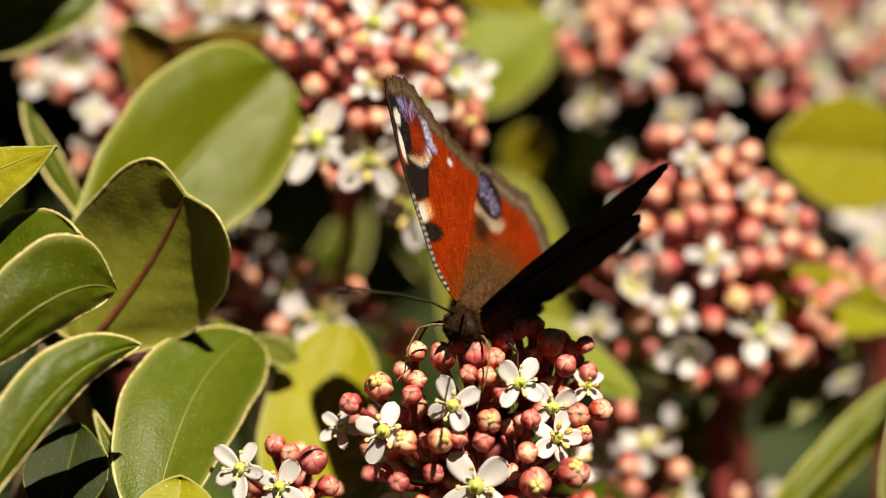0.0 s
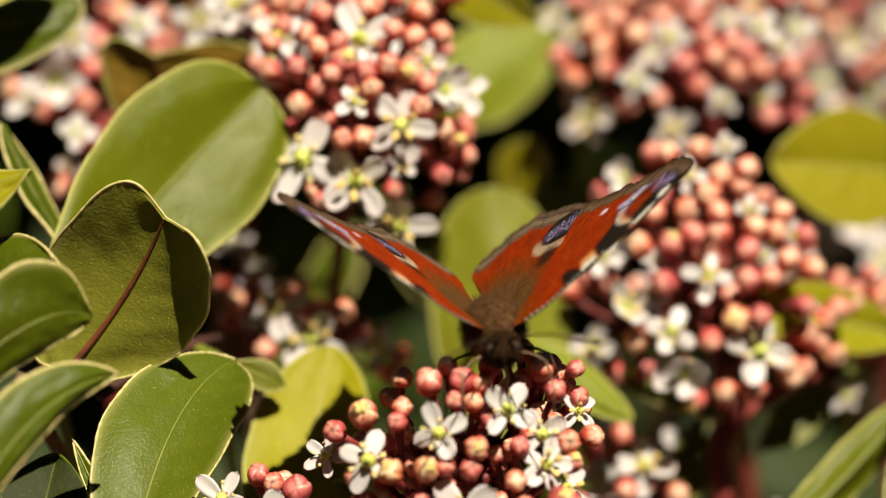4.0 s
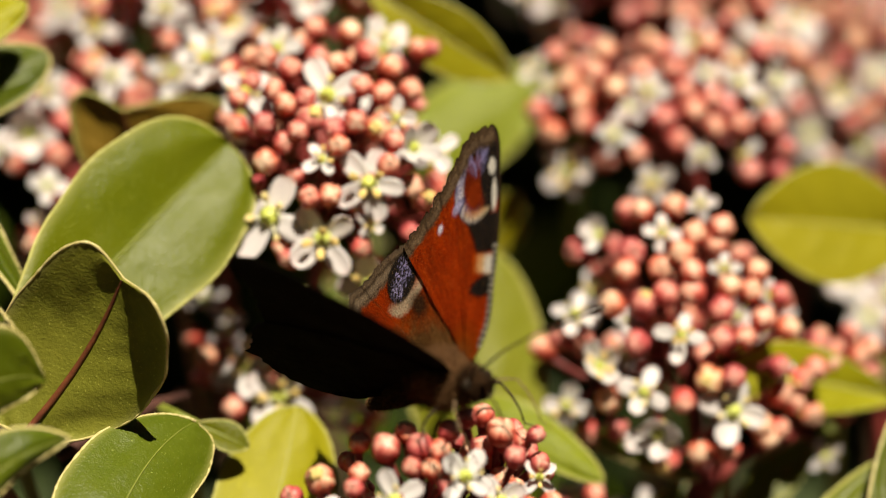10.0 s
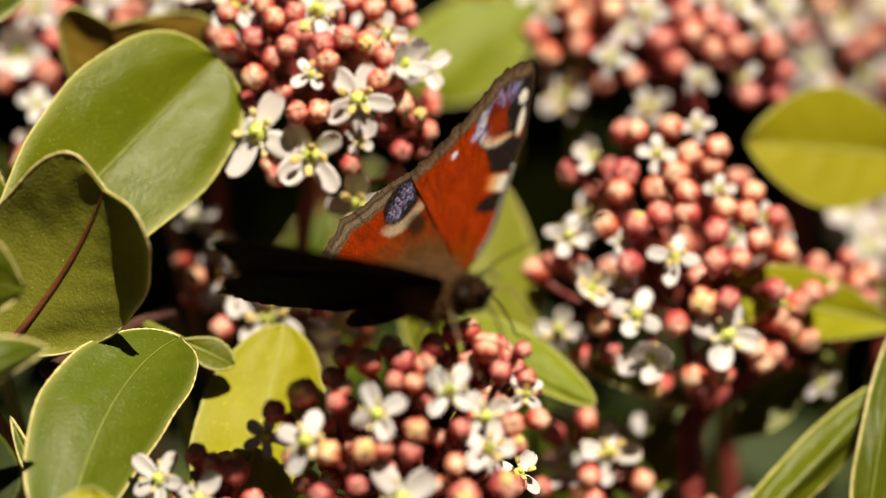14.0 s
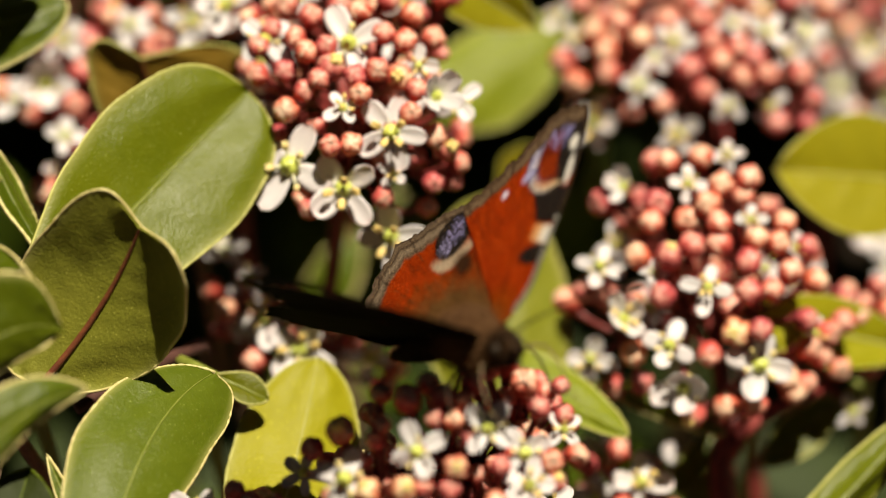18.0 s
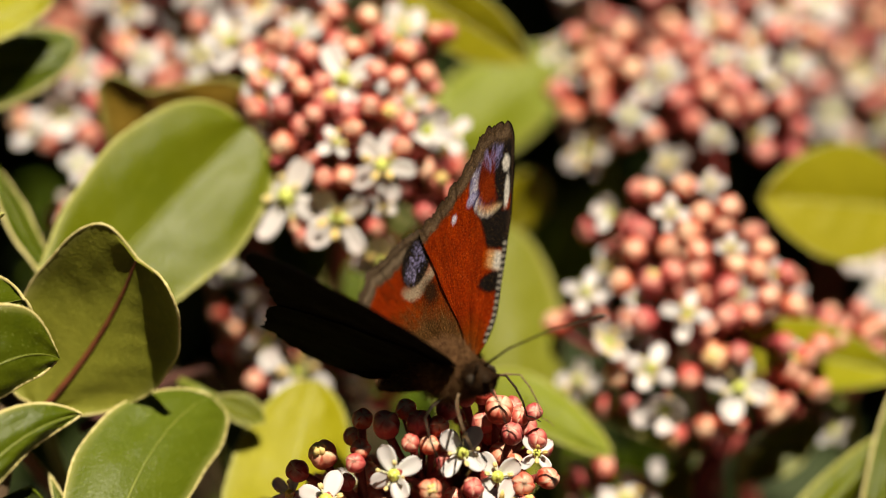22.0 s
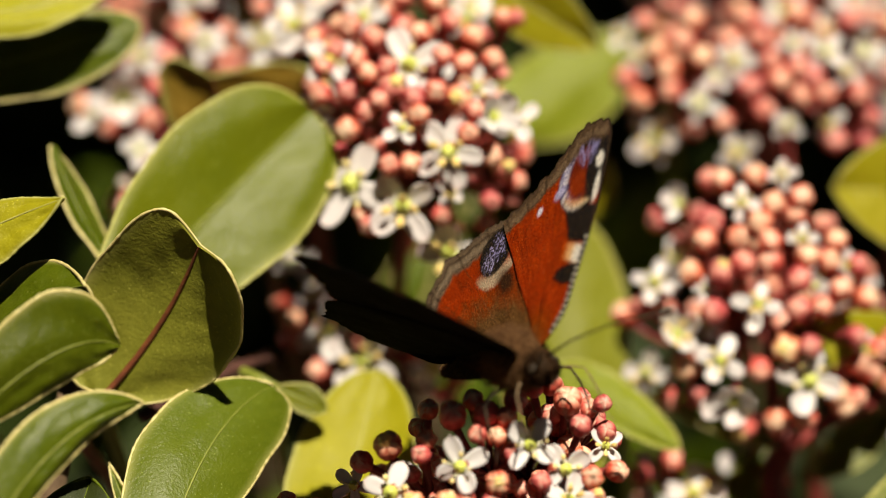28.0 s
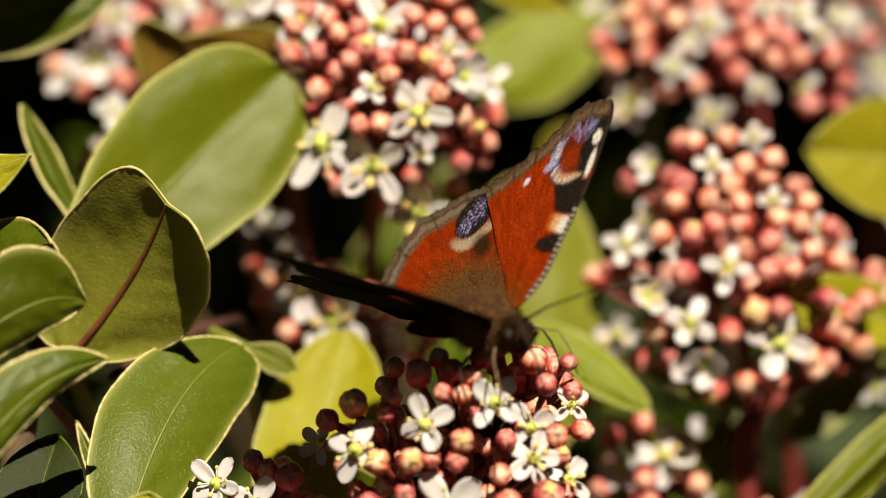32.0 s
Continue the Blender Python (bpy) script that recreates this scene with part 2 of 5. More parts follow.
# ---- the ground under the shrub ----
def build_ground():
    n, verts, faces = 60, [], []
    for i in range(n + 1):
        for j in range(n + 1):
            u, v = 2 * i / n - 1, 2 * j / n - 1
            x, y = 40 * u ** 5 + 1.2 * u, 40 * v ** 5 + 1.2 * v
            verts.append((x, y, 0.04 * noise.noise((x * 2, y * 2, 0))))
    for i in range(n):
        for j in range(n):
            faces.append((i * (n + 1) + j, (i + 1) * (n + 1) + j, (i + 1) * (n + 1) + j + 1, i * (n + 1) + j + 1))
    tagged(new("ground", mesh("ground", verts, faces, SOIL)), "dark brown bare soil under the shrub", "ground", kind="structure")


build_ground()


# ---- leaves ----
def leaf(base, tip, edge, cup=0.15, arch=0.1, kind="green", round_tip=0.5, wave=0.0, margin=0.00019, bend=0.0, curl=0.0, label="", seed=0):
    """One leathery leaf: blade with thickness, pale margin and raised midrib. edge: a point on its rim at mid-length."""
    base, tip, edge = Vector(base), Vector(tip), Vector(edge)
    axis = tip - base
    length = axis.length
    y = axis.normalized()
    side = edge - base
    side -= y * side.dot(y)
    half = side.length
    x = side.normalized()
    z = x.cross(y)
    if z.dot(Vector((0, -0.906, 0.423))) < 0:
        x, z, bend = -x, -z, -bend
        toward = -1
    else:
        toward = 1
    under = kind in ("underside", "bronze")
    upper, lower, rim, rib = leaf_mats(kind)
    nu, nv, thick = 30, 9, 0.00028
    rnd = random.Random(seed)
    ph = rnd.uniform(0, 6)

    def width(t):
        a = max(0.0, math.sin(math.pi * min(1, 0.03 + t * 0.97) ** (0.85 + round_tip * 0.6)))
        return half * a ** (1.05 - 0.5 * round_tip) * (0.8 + 0.2 * min(1.0, t / 0.55) ** 0.8)

    def spot(t, s, lift):
        w = width(t)
        h = 1.3 * cup * half * (1.45 * abs(s) - 0.55 * s * s) * (1.15 - 0.4 * t) - arch * length * ((2 * t - 1) ** 2 - 0.4)
        h += curl * half * max(0.0, (s * toward - 0.25) / 0.75) ** 2
        h += wave * half * math.sin(t * 9 + ph + (1.5 if s > 0 else 0)) * s * s
        h += 0.014 * half * math.sin(t * 34 - abs(s) * 6 + ph) * (1 - abs(s)) * (1 if abs(s) > 0.08 else 0)
        return base + y * (t * length) + x * (s * w + bend * length * (1 - (2 * t - 1) ** 2)) + z * (h + lift)

    verts, faces, index = [], [], []
    ss = [-1 + 2 * k / (2 * nv) for k in range(2 * nv + 1)]
    m = len(ss)
    for lift in (0, -thick):
        for i in range(nu + 1):
            for s in ss:
                verts.append(spot(i / nu, s, lift))
    off = (nu + 1) * m
    for i in range(nu):
        for k in range(m - 1):
            a, b, c, d = i * m + k, i * m + k + 1, (i + 1) * m + k + 1, (i + 1) * m + k
            faces.append((a, b, c, d))
            index.append(0)
            faces.append((off + d, off + c, off + b, off + a))
            index.append(1)
    thing = tagged(new("leaf"), label, "leaf", "leaves of the shrub")
    thing.location = base
    shift = Matrix.Translation(-base)
    place = lambda vs: [shift @ Vector(v) for v in vs]
    child("blade", mesh("blade", place(verts), faces, [upper, lower], index), thing)
    rows = [spot(i / nu, -1, -thick / 2) for i in range(nu + 1)] + [spot(i / nu, 1, -thick / 2) for i in range(nu, -1, -1)]
    ring = [rows[0]]
    for r in rows[1:]:
        if (r - ring[-1]).length > 2e-4:
            ring.append(r)
    child("margin", mesh("margin", *tube_parts(place(ring), [margin * rnd.uniform(0.8, 1.2) for _ in ring]), rim), thing)
    ribs = [spot(i / nu, 0, 0.00005) for i in range(nu)]
    child("midrib", mesh("midrib", *tube_parts(place(ribs), [0.00055 * (1 - 0.75 * i / nu) * (1.5 if under else 0.5) for i in range(nu)]), rib), thing)
    foot = -y * 0.005 + Vector((0, 0.002, -0.001))
    child("stalk", mesh("stalk", *tube_parts([(0, 0, 0), foot, foot + Vector((0.002, 0.016, -0.016)), foot + Vector((0.004, 0.04, -0.05))], [0.0007, 0.0009, 0.0010, 0.0012]), rib), thing)
    return thing


def leaf_mats(kind):
    return {
        "green": (LEAF_GREEN, LEAF_UNDER, MARGIN, MIDRIB), "mid": (LEAF_MID, LEAF_UNDER, MARGIN, MIDRIB), "light": (LEAF_LIGHT, LEAF_UNDER, MARGIN_GREEN, MIDRIB),
        "lime": (LEAF_LIME, LEAF_LIME, MARGIN_GREEN, MIDRIB), "yellow": (LEAF_YELLOW, LEAF_YELLOW, MARGIN_GREEN, MARGIN_GREEN), "underside": (LEAF_UNDER, LEAF_GREEN, MARGIN, MIDRIB_RED),
        # deep is the green leaf darkened to stand for shade
        "bronze": (LEAF_BROWN, LEAF_GREEN, MARGIN_GREEN, MIDRIB_RED), "deep": (LEAF_SHADED, LEAF_SHADED, LEAF_GREEN, LEAF_GREEN)}[kind]


def blade_leaf(base, bow, tip, left, right, taper=0.7, blunt=0.45, curl=0.0, kind="green", label="", seed=0):
    """A leathery leaf on a curved midrib. bow: the curve's control point; left, right: each half's reach from the midrib, near the base and near the tip;
    curl: how far the halves' rims rise (or drop, below zero) off their plane."""
    base, bow, tip = Vector(base), Vector(bow), Vector(tip)
    left, right = [Vector(v) for v in left], [Vector(v) for v in right]
    upper, lower, rim, rib = leaf_mats(kind)
    under = kind in ("underside", "bronze")
    nu, nv, thick = 44, 11, 0.00030
    rnd = random.Random(seed)
    ph = rnd.uniform(0, 6)
    eye_side = Vector((0, -0.906, 0.423))
    peak = (taper / (taper + blunt)) ** taper * (blunt / (taper + blunt)) ** blunt

    def reach(t):
        return (max(0.0, t) ** taper * max(0.0, 1 - t) ** blunt) / peak if 0 < t < 1 else 0.0

    def spot(u, s, lift):
        t = 1 - (1 - u) ** 1.6                           # rows close up towards the tip
        w = reach(t) * (1 + 0.012 * math.sin(t * 23 + ph) + 0.01 * noise.noise((t * 6, seed, 1.0 if s > 0 else 3.0)))
        mid = base * (1 - t) ** 2 + bow * 2 * t * (1 - t) + tip * t * t
        along = ((bow - base) * (1 - t) + (tip - bow) * t).normalized()
        pair = left if s < 0 else right
        out = pair[0].lerp(pair[1], t)
        n = (right[0].lerp(right[1], t) - left[0].lerp(left[1], t)).cross(along).normalized()
        n = n if n.dot(eye_side) > 0 else -n
        half = out.length
        a = abs(s)
        h = curl * half * w * a * a
        h += -0.00010 * math.exp(-(a * 9) ** 2) * (1 if not under else -1)            # the midrib's groove
        h += 0.00005 * math.sin(t * 44 - a * 8 + ph) * a * (1 - a) * 4                # side veins
        h += 0.0009 * noise.noise((t * 3.0, s * 1.6, seed * 1.7)) * min(1, a * 2.5)   # soft waves
        return mid + out * (a * w) + n * (h + lift)

    ss = [math.copysign(abs(k / nv) ** 0.85, k) if k else 0.0 for k in range(-nv, nv + 1)]
    m = len(ss)
    verts, faces, index, edge = [], [], [], []
    for lift in (0, -thick):
        for i in range(nu + 1):
            for s in ss:
                verts.append(spot(i / nu, s, lift))
                edge.append(max(0.0, (abs(s) - 0.86) / 0.14) ** 1.6)
    off = (nu + 1) * m
    for i in range(nu):
        for k in range(m - 1):
            a, b, c, d = i * m + k, i * m + k + 1, (i + 1) * m + k + 1, (i + 1) * m + k
            faces += [(a, b, c, d), (off + d, off + c, off + b, off + a)]
            index += [0, 1]
    thing = tagged(new("leaf"), label, "leaf", "leaves of the shrub")
    thing.location = base
    place = lambda vs: [Vector(v) - base for v in vs]
    me = mesh("blade", place(verts), faces, [upper, lower], index)
    layer = me.color_attributes.new("edge", "FLOAT_COLOR", "POINT")
    layer.data.foreach_set("color", np.array([[v, v, v, 1.0] for v in edge], dtype=np.float32).ravel())
    child("blade", me, thing)
    rows = [spot(i / 70, -1, -thick / 2) for i in range(71)] + [spot(i / 70, 1, -thick / 2) for i in range(70, -1, -1)]
    ring = [rows[0]]
    for r in rows[1:]:
        if (r - ring[-1]).length > 2e-4:
            ring.append(r)
    child("margin", mesh("margin", *tube_parts(place(ring), [(0.00023 if kind == "green" else 0.00021) * rnd.uniform(0.75, 1.25) for _ in ring]), rim), thing)
    ribs = [spot(i / nu, 0, 0.00002 if not under else 0.0001) for i in range(nu)]
    child("midrib", mesh("midrib", *tube_parts(place(ribs), [0.00050 * (1 - 0.75 * i / nu) * (1.0 if under else 0.36) for i in range(nu)]), rib), thing)
    back = (base - bow).normalized()
    foot = back * 0.006 + Vector((0, 0.002, -0.001))
    child("stalk", mesh("stalk", *tube_parts([(0, 0, 0), foot, foot + Vector((0.002, 0.016, -0.016)), foot + Vector((0.004, 0.04, -0.05))], [0.0007, 0.0009, 0.0010, 0.0012]), rib), thing)
    return thing


def tube_parts(points, radii):
    return tube_data(points, radii, 6)


# ---- the shrub behind ----
def small_leaf(base, axis, side, length, half, bow):
    """A cheap leaf of 16 quads, as vertices and faces."""
    nu, verts, faces = 8, [], []
    up = axis.cross(side)
    for i in range(nu + 1):
        t = i / nu
        w = half * math.sin(math.pi * (0.03 + 0.94 * t) ** 1.15) ** 0.7
        for s in (-1, 0, 1):
            verts.append(base + axis * (t * length) + side * (s * w) + up * (bow * length * (1 - (2 * t - 1) ** 2) + 0.18 * half * abs(s)))
    for i in range(nu):
        for k in (0, 1):
            a = i * 3 + k
            faces.append((a, a + 1, a + 4, a + 3))
    return verts, faces


def build_shrub():
    rnd = random.Random(41)
    verts, faces, index = [], [], []
    for n in range(3700):
        if n < 2600:                                     # the inside of the shrub, dim mostly by its leaf colour
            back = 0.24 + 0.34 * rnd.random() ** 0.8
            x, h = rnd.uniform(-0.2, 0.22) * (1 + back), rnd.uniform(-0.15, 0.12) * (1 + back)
        else:                                            # its crown, higher up out of view, added over the inside to shade it
            back = rnd.uniform(0.175, 0.26)
            x, h = rnd.uniform(-0.30, 0.30), rnd.uniform(0.068, 0.40)
        # the shrub's face leans back at 25 degrees
        p = Vector((x, back * 0.906 + h * 0.423, 0.8 - back * 0.423 + h * 0.906))
        axis = Vector((rnd.uniform(-1, 1), rnd.uniform(-0.7, 0.5), rnd.uniform(-0.6, 0.8))).normalized()
        side = axis.cross(Vector((rnd.uniform(-0.6, 0.6), -0.7, 0.7 + rnd.uniform(-0.5, 0.5)))).normalized()
        v, f = small_leaf(p, axis, side, rnd.uniform(0.03, 0.055), rnd.uniform(0.009, 0.015), rnd.uniform(-0.1, 0.15))
        o = len(verts)
        verts += v
        faces += [tuple(o + q for q in g) for g in f]
        # one inner leaf in five keeps plain green, the rest the shade colour
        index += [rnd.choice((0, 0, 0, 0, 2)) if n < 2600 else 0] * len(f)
    for n in range(60):
        a = Vector((rnd.uniform(-0.25, 0.25), rnd.uniform(0.42, 0.6), -0.03))
        b = Vector((a.x + rnd.uniform(-0.1, 0.1), a.y - rnd.uniform(0, 0.06), rnd.uniform(0.5, 0.66)))
        v, f = tube_data(bent(a, b, (rnd.uniform(-0.03, 0.03), 0, 0), 5), [0.004, 0.0036, 0.0032, 0.0028, 0.0024, 0.002], 6)
        o = len(verts)
        verts += v
        faces += [tuple(o + q for q in g) for g in f]
        index += [1] * len(f)
    tagged(new("shrub_foliage", mesh("shrub_foliage", verts, faces, [LEAF_SHADED, TWIG, LEAF_GREEN], index)), "leaves inside the shrub, near-black green for shade, with twigs and an added crown", "foliage", kind="stuff")


build_shrub()


def branch(points, r0, r1, label="brown woody twig of the shrub", bark=TWIG):
    pts = [Vector(p) for p in points]
    mid = pts[0]
    n = len(pts)
    ob = new("twig", mesh("twig", *tube_data([p - mid for p in pts], [r0 + (r1 - r0) * i / (n - 1) for i in range(n)], 8), bark))
    ob.location = mid
    return tagged(ob, label, "twig", "twigs of the shrub")


# ---- flower clusters ----
def bud_mesh(name, mat, tall, split, swell, seed):
    """A bud of four overlapping petals, radius 1 mm, that stands on the origin."""
    verts, faces, tint, rings, sides = [], [], [], 12, 32
    rnd = random.Random(seed)
    lean = [rnd.uniform(-0.06, 0.06) for _ in range(2)]
    steps = [rnd.uniform(0.3, 1.4) for _ in range(4)]
    worn = [rnd.choice((0.0, 0.15, 0.5, 0.8)) for _ in range(4)]
    cuts = [0, 0.8 + rnd.uniform(0, 0.5), 1.9 + rnd.uniform(0, 0.4), 2.8 + rnd.uniform(0, 0.5), 4]
    for i in range(rings + 1):
        t = i / rings
        a = math.pi * (0.06 + 0.94 * t)
        r = math.sin(a) ** 0.72 * (1 + swell * (t - 0.5))
        zz = tall * (1 - math.cos(a)) * 0.9
        for k in range(sides):
            w = 2 * math.pi * k / sides
            turn = (k / sides * 4 + 0.35 * t) % 4
            q = max(n for n in range(4) if cuts[n] <= turn)
            u = (turn - cuts[q]) / (cuts[q + 1] - cuts[q])      # place across the petal
            lap = (0.09 + 0.15 * split * t) * steps[q] * (u - 0.5) if t < 0.97 else 0
            notch = 0.16 * split * t * math.exp(-((min(u, 1 - u)) / 0.09) ** 2)
            rr = r * (1 + lap - notch)
            verts.append(((rr * math.cos(w) + lean[0] * t * t) * 0.001, (rr * math.sin(w) + lean[1] * t * t) * 0.001, zz * 0.001 * (1 + 0.03 * math.cos(w + seed))))
            edge = math.exp(-((1 - u) / 0.18) ** 2) * (0.30 + 0.45 * t) * worn[q] - 0.30 * math.exp(-(u / 0.10) ** 2) * t
            tint.append(max(0.0, min(1.0, 0.05 + 0.74 * t ** 1.05 + edge + 0.10 * math.exp(-((1 - t) / 0.16) ** 2) + 0.05 * steps[q] - 0.05)))
    for i in range(rings):
        for k in range(sides):
            k2 = (k + 1) % sides
            faces.append((i * sides + k, i * sides + k2, (i + 1) * sides + k2, (i + 1) * sides + k))
    faces.append(tuple(range(sides - 1, -1, -1)))
    faces.append(tuple(rings * sides + k for k in range(sides)))
    me = mesh(name, verts, faces, mat)
    layer = me.color_attributes.new("tint", "FLOAT_COLOR", "POINT")
    layer.data.foreach_set("color", np.array([[v, v, v, 1.0] for v in tint], dtype=np.float32).ravel())
    return me


def petal_mesh(name, mat, length, wide, cup, tilt):
    """A petal of length 1 mm along y, spoon-shaped, with thickness."""
    nu, nv = 10, 6
    verts, faces = [], []
    for lift in (0, -0.035):
        for i in range(nu + 1):
            t = 1 - (1 - i / nu) ** 1.5
            w = wide * 1.95 * (0.06 + 0.94 * t) ** 0.62 * max(0.0, 1 - t) ** 0.40 if i < nu else 0.0
            for k in range(nv + 1):
                s = -1 + 2 * k / nv
                zz = cup * (s * s * w + 0.55 * t * t) + tilt * t - 0.06 * math.exp(-(s * 4) ** 2) * (1 - t)
                verts.append((s * w * 0.001, (0.10 + t * length * (1 - 0.05 * s * s * t)) * 0.001, (zz + lift) * 0.001))
    m, off = nv + 1, (nu + 1) * (nv + 1)
    for i in range(nu):
        for k in range(nv):
            a, b, c, d = i * m + k, i * m + k + 1, (i + 1) * m + k + 1, (i + 1) * m + k
            faces += [(a, b, c, d), (off + d, off + c, off + b, off + a)]
    for i in range(nu):
        for k, flip in ((0, 0), (nv, 1)):
            a, d = i * m + k, (i + 1) * m + k
            faces.append((a, d, off + d, off + a) if not flip else (d, a, off + a, off + d))
    for k in range(nv):
        a, b = nu * m + k, nu * m + k + 1
        faces.append((a, b, off + b, off + a))
    return mesh(name, verts, faces, mat)


def ball(center, r, squash=1.0, rings=5, sides=8):
    verts, faces = [], []
    for i in range(rings + 1):
        a = math.pi * (0.02 + 0.96 * i / rings)
        for k in range(sides):
            w = 2 * math.pi * k / sides
            verts.append((center[0] + r * math.sin(a) * math.cos(w), center[1] + r * math.sin(a) * math.sin(w), center[2] - r * squash * math.cos(a)))
    for i in range(rings):
        for k in range(sides):
            k2 = (k + 1) % sides
            faces.append((i * sides + k, i * sides + k2, (i + 1) * sides + k2, (i + 1) * sides + k))
    faces += [tuple(range(sides - 1, -1, -1)), tuple(rings * sides + k for k in range(sides))]
    return verts, faces


def joined(name, pieces, mats):
    verts, faces, index = [], [], []
    for (v, f), mi in pieces:
        n = len(verts)
        verts += v
        faces += [tuple(n + q for q in face) for face in f]
        index += [mi] * len(f)
    return mesh(name, verts, faces, mats, index)


BUDS = [bud_mesh("bud", BUD, 1.08, 0.6, 0.10, 1), bud_mesh("bud", BUD, 1.28, 0.8, 0.35, 2), bud_mesh("bud", BUD, 1.0, 0.5, 0.0, 3), bud_mesh("bud", BUD, 1.2, 1.0, 0.45, 4), bud_mesh("bud", BUD, 1.15, 0.7, 0.25, 5), bud_mesh("bud", BUD, 1.05, 0.9, 0.15, 9)]
OPENING = [bud_mesh("opening_bud", BUD_OPEN, 1.15, 1.5, 0.2, 6), bud_mesh("opening_bud", BUD_OPEN, 1.3, 1.9, 0.3, 7), bud_mesh("opening_bud", BUD_OPEN, 1.2, 1.2, 0.1, 8)]
PETALS = [petal_mesh("petal", PETAL, 1.08, 0.335, 0.20, 0.02), petal_mesh("petal", PETAL, 0.98, 0.365, 0.30, 0.12), petal_mesh("petal", PETAL, 1.14, 0.30, 0.16, -0.10), petal_mesh("petal", PETAL, 1.05, 0.32, -0.10, -0.02)]
UPRIGHT = [petal_mesh("upright_petal", PETAL, 0.8, 0.42, 0.35, 0.75), petal_mesh("upright_petal", PETAL, 0.85, 0.38, 0.4, 0.9)]
E3 = lambda *v: tuple(q * 0.001 for q in v)
OVARIES = [joined("blossom", [(ball(E3(0, 0, 0.05), 0.00025, 0.8, 6, 10), 0), (ball(E3(0, 0, 0.27), 0.00010, 0.9), 0)], [OVARY])]


def stamen_mesh(reach, rise, long, fat):
    """A filament with a long, two-lobed anther that lies along its end."""
    top = Vector(E3(0, reach, rise))
    way = Vector((0, reach, rise * 0.8)).normalized()
    lobes = []
    for side in (-1, 1):
        a = top + Vector((side * fat * 0.0005, 0, 0)) - way * long * 0.0003
        pts = [a + way * (long * 0.001 * q) for q in (0, 0.2, 0.5, 0.8, 1)]
        lobes.append((tube_data(pts, [fat * 0.001 * q for q in (0.35, 0.85, 1.0, 0.8, 0.3)], 7), 1))
    return joined("stamen", [(tube_data([E3(0, 0.12, 0.05), E3(0, reach * 0.6, rise * 0.65), top], 0.000034, 5), 0), *lobes], [FILAMENT, ANTHER])


STAMENS = [stamen_mesh(0.42, 0.20, 0.22, 0.062), stamen_mesh(0.34, 0.42, 0.36, 0.078), stamen_mesh(0.50, 0.30, 0.16, 0.052)]
TUFT = joined("anther", [(tube_data([E3(0.20 * math.cos(w), 0.20 * math.sin(w), 1.55), E3(0.30 * math.cos(w), 0.30 * math.sin(w), 1.95), E3(0.24 * math.cos(w + 0.5), 0.24 * math.sin(w + 0.5), 2.28), E3(0.10 * math.cos(w + 0.8), 0.10 * math.sin(w + 0.8), 2.42)], [0.00012, 0.00025, 0.00023, 0.00008], 8), 0) for w in (0.3, 1.9, 3.5, 5.1)], [ANTHER])
CUP = mesh("bud_cup", *ball((0, 0, 0.00022), 0.00062, 0.62, 5, 12), CALYX)
CALYXES = [joined("calyx", [(ball((0, 0, -0.00012), 0.00034, 0.45, 4, 9), 0)], [CALYX])]
OUT_OF_SHRUB = Vector((0.05, -0.86, 0.50))


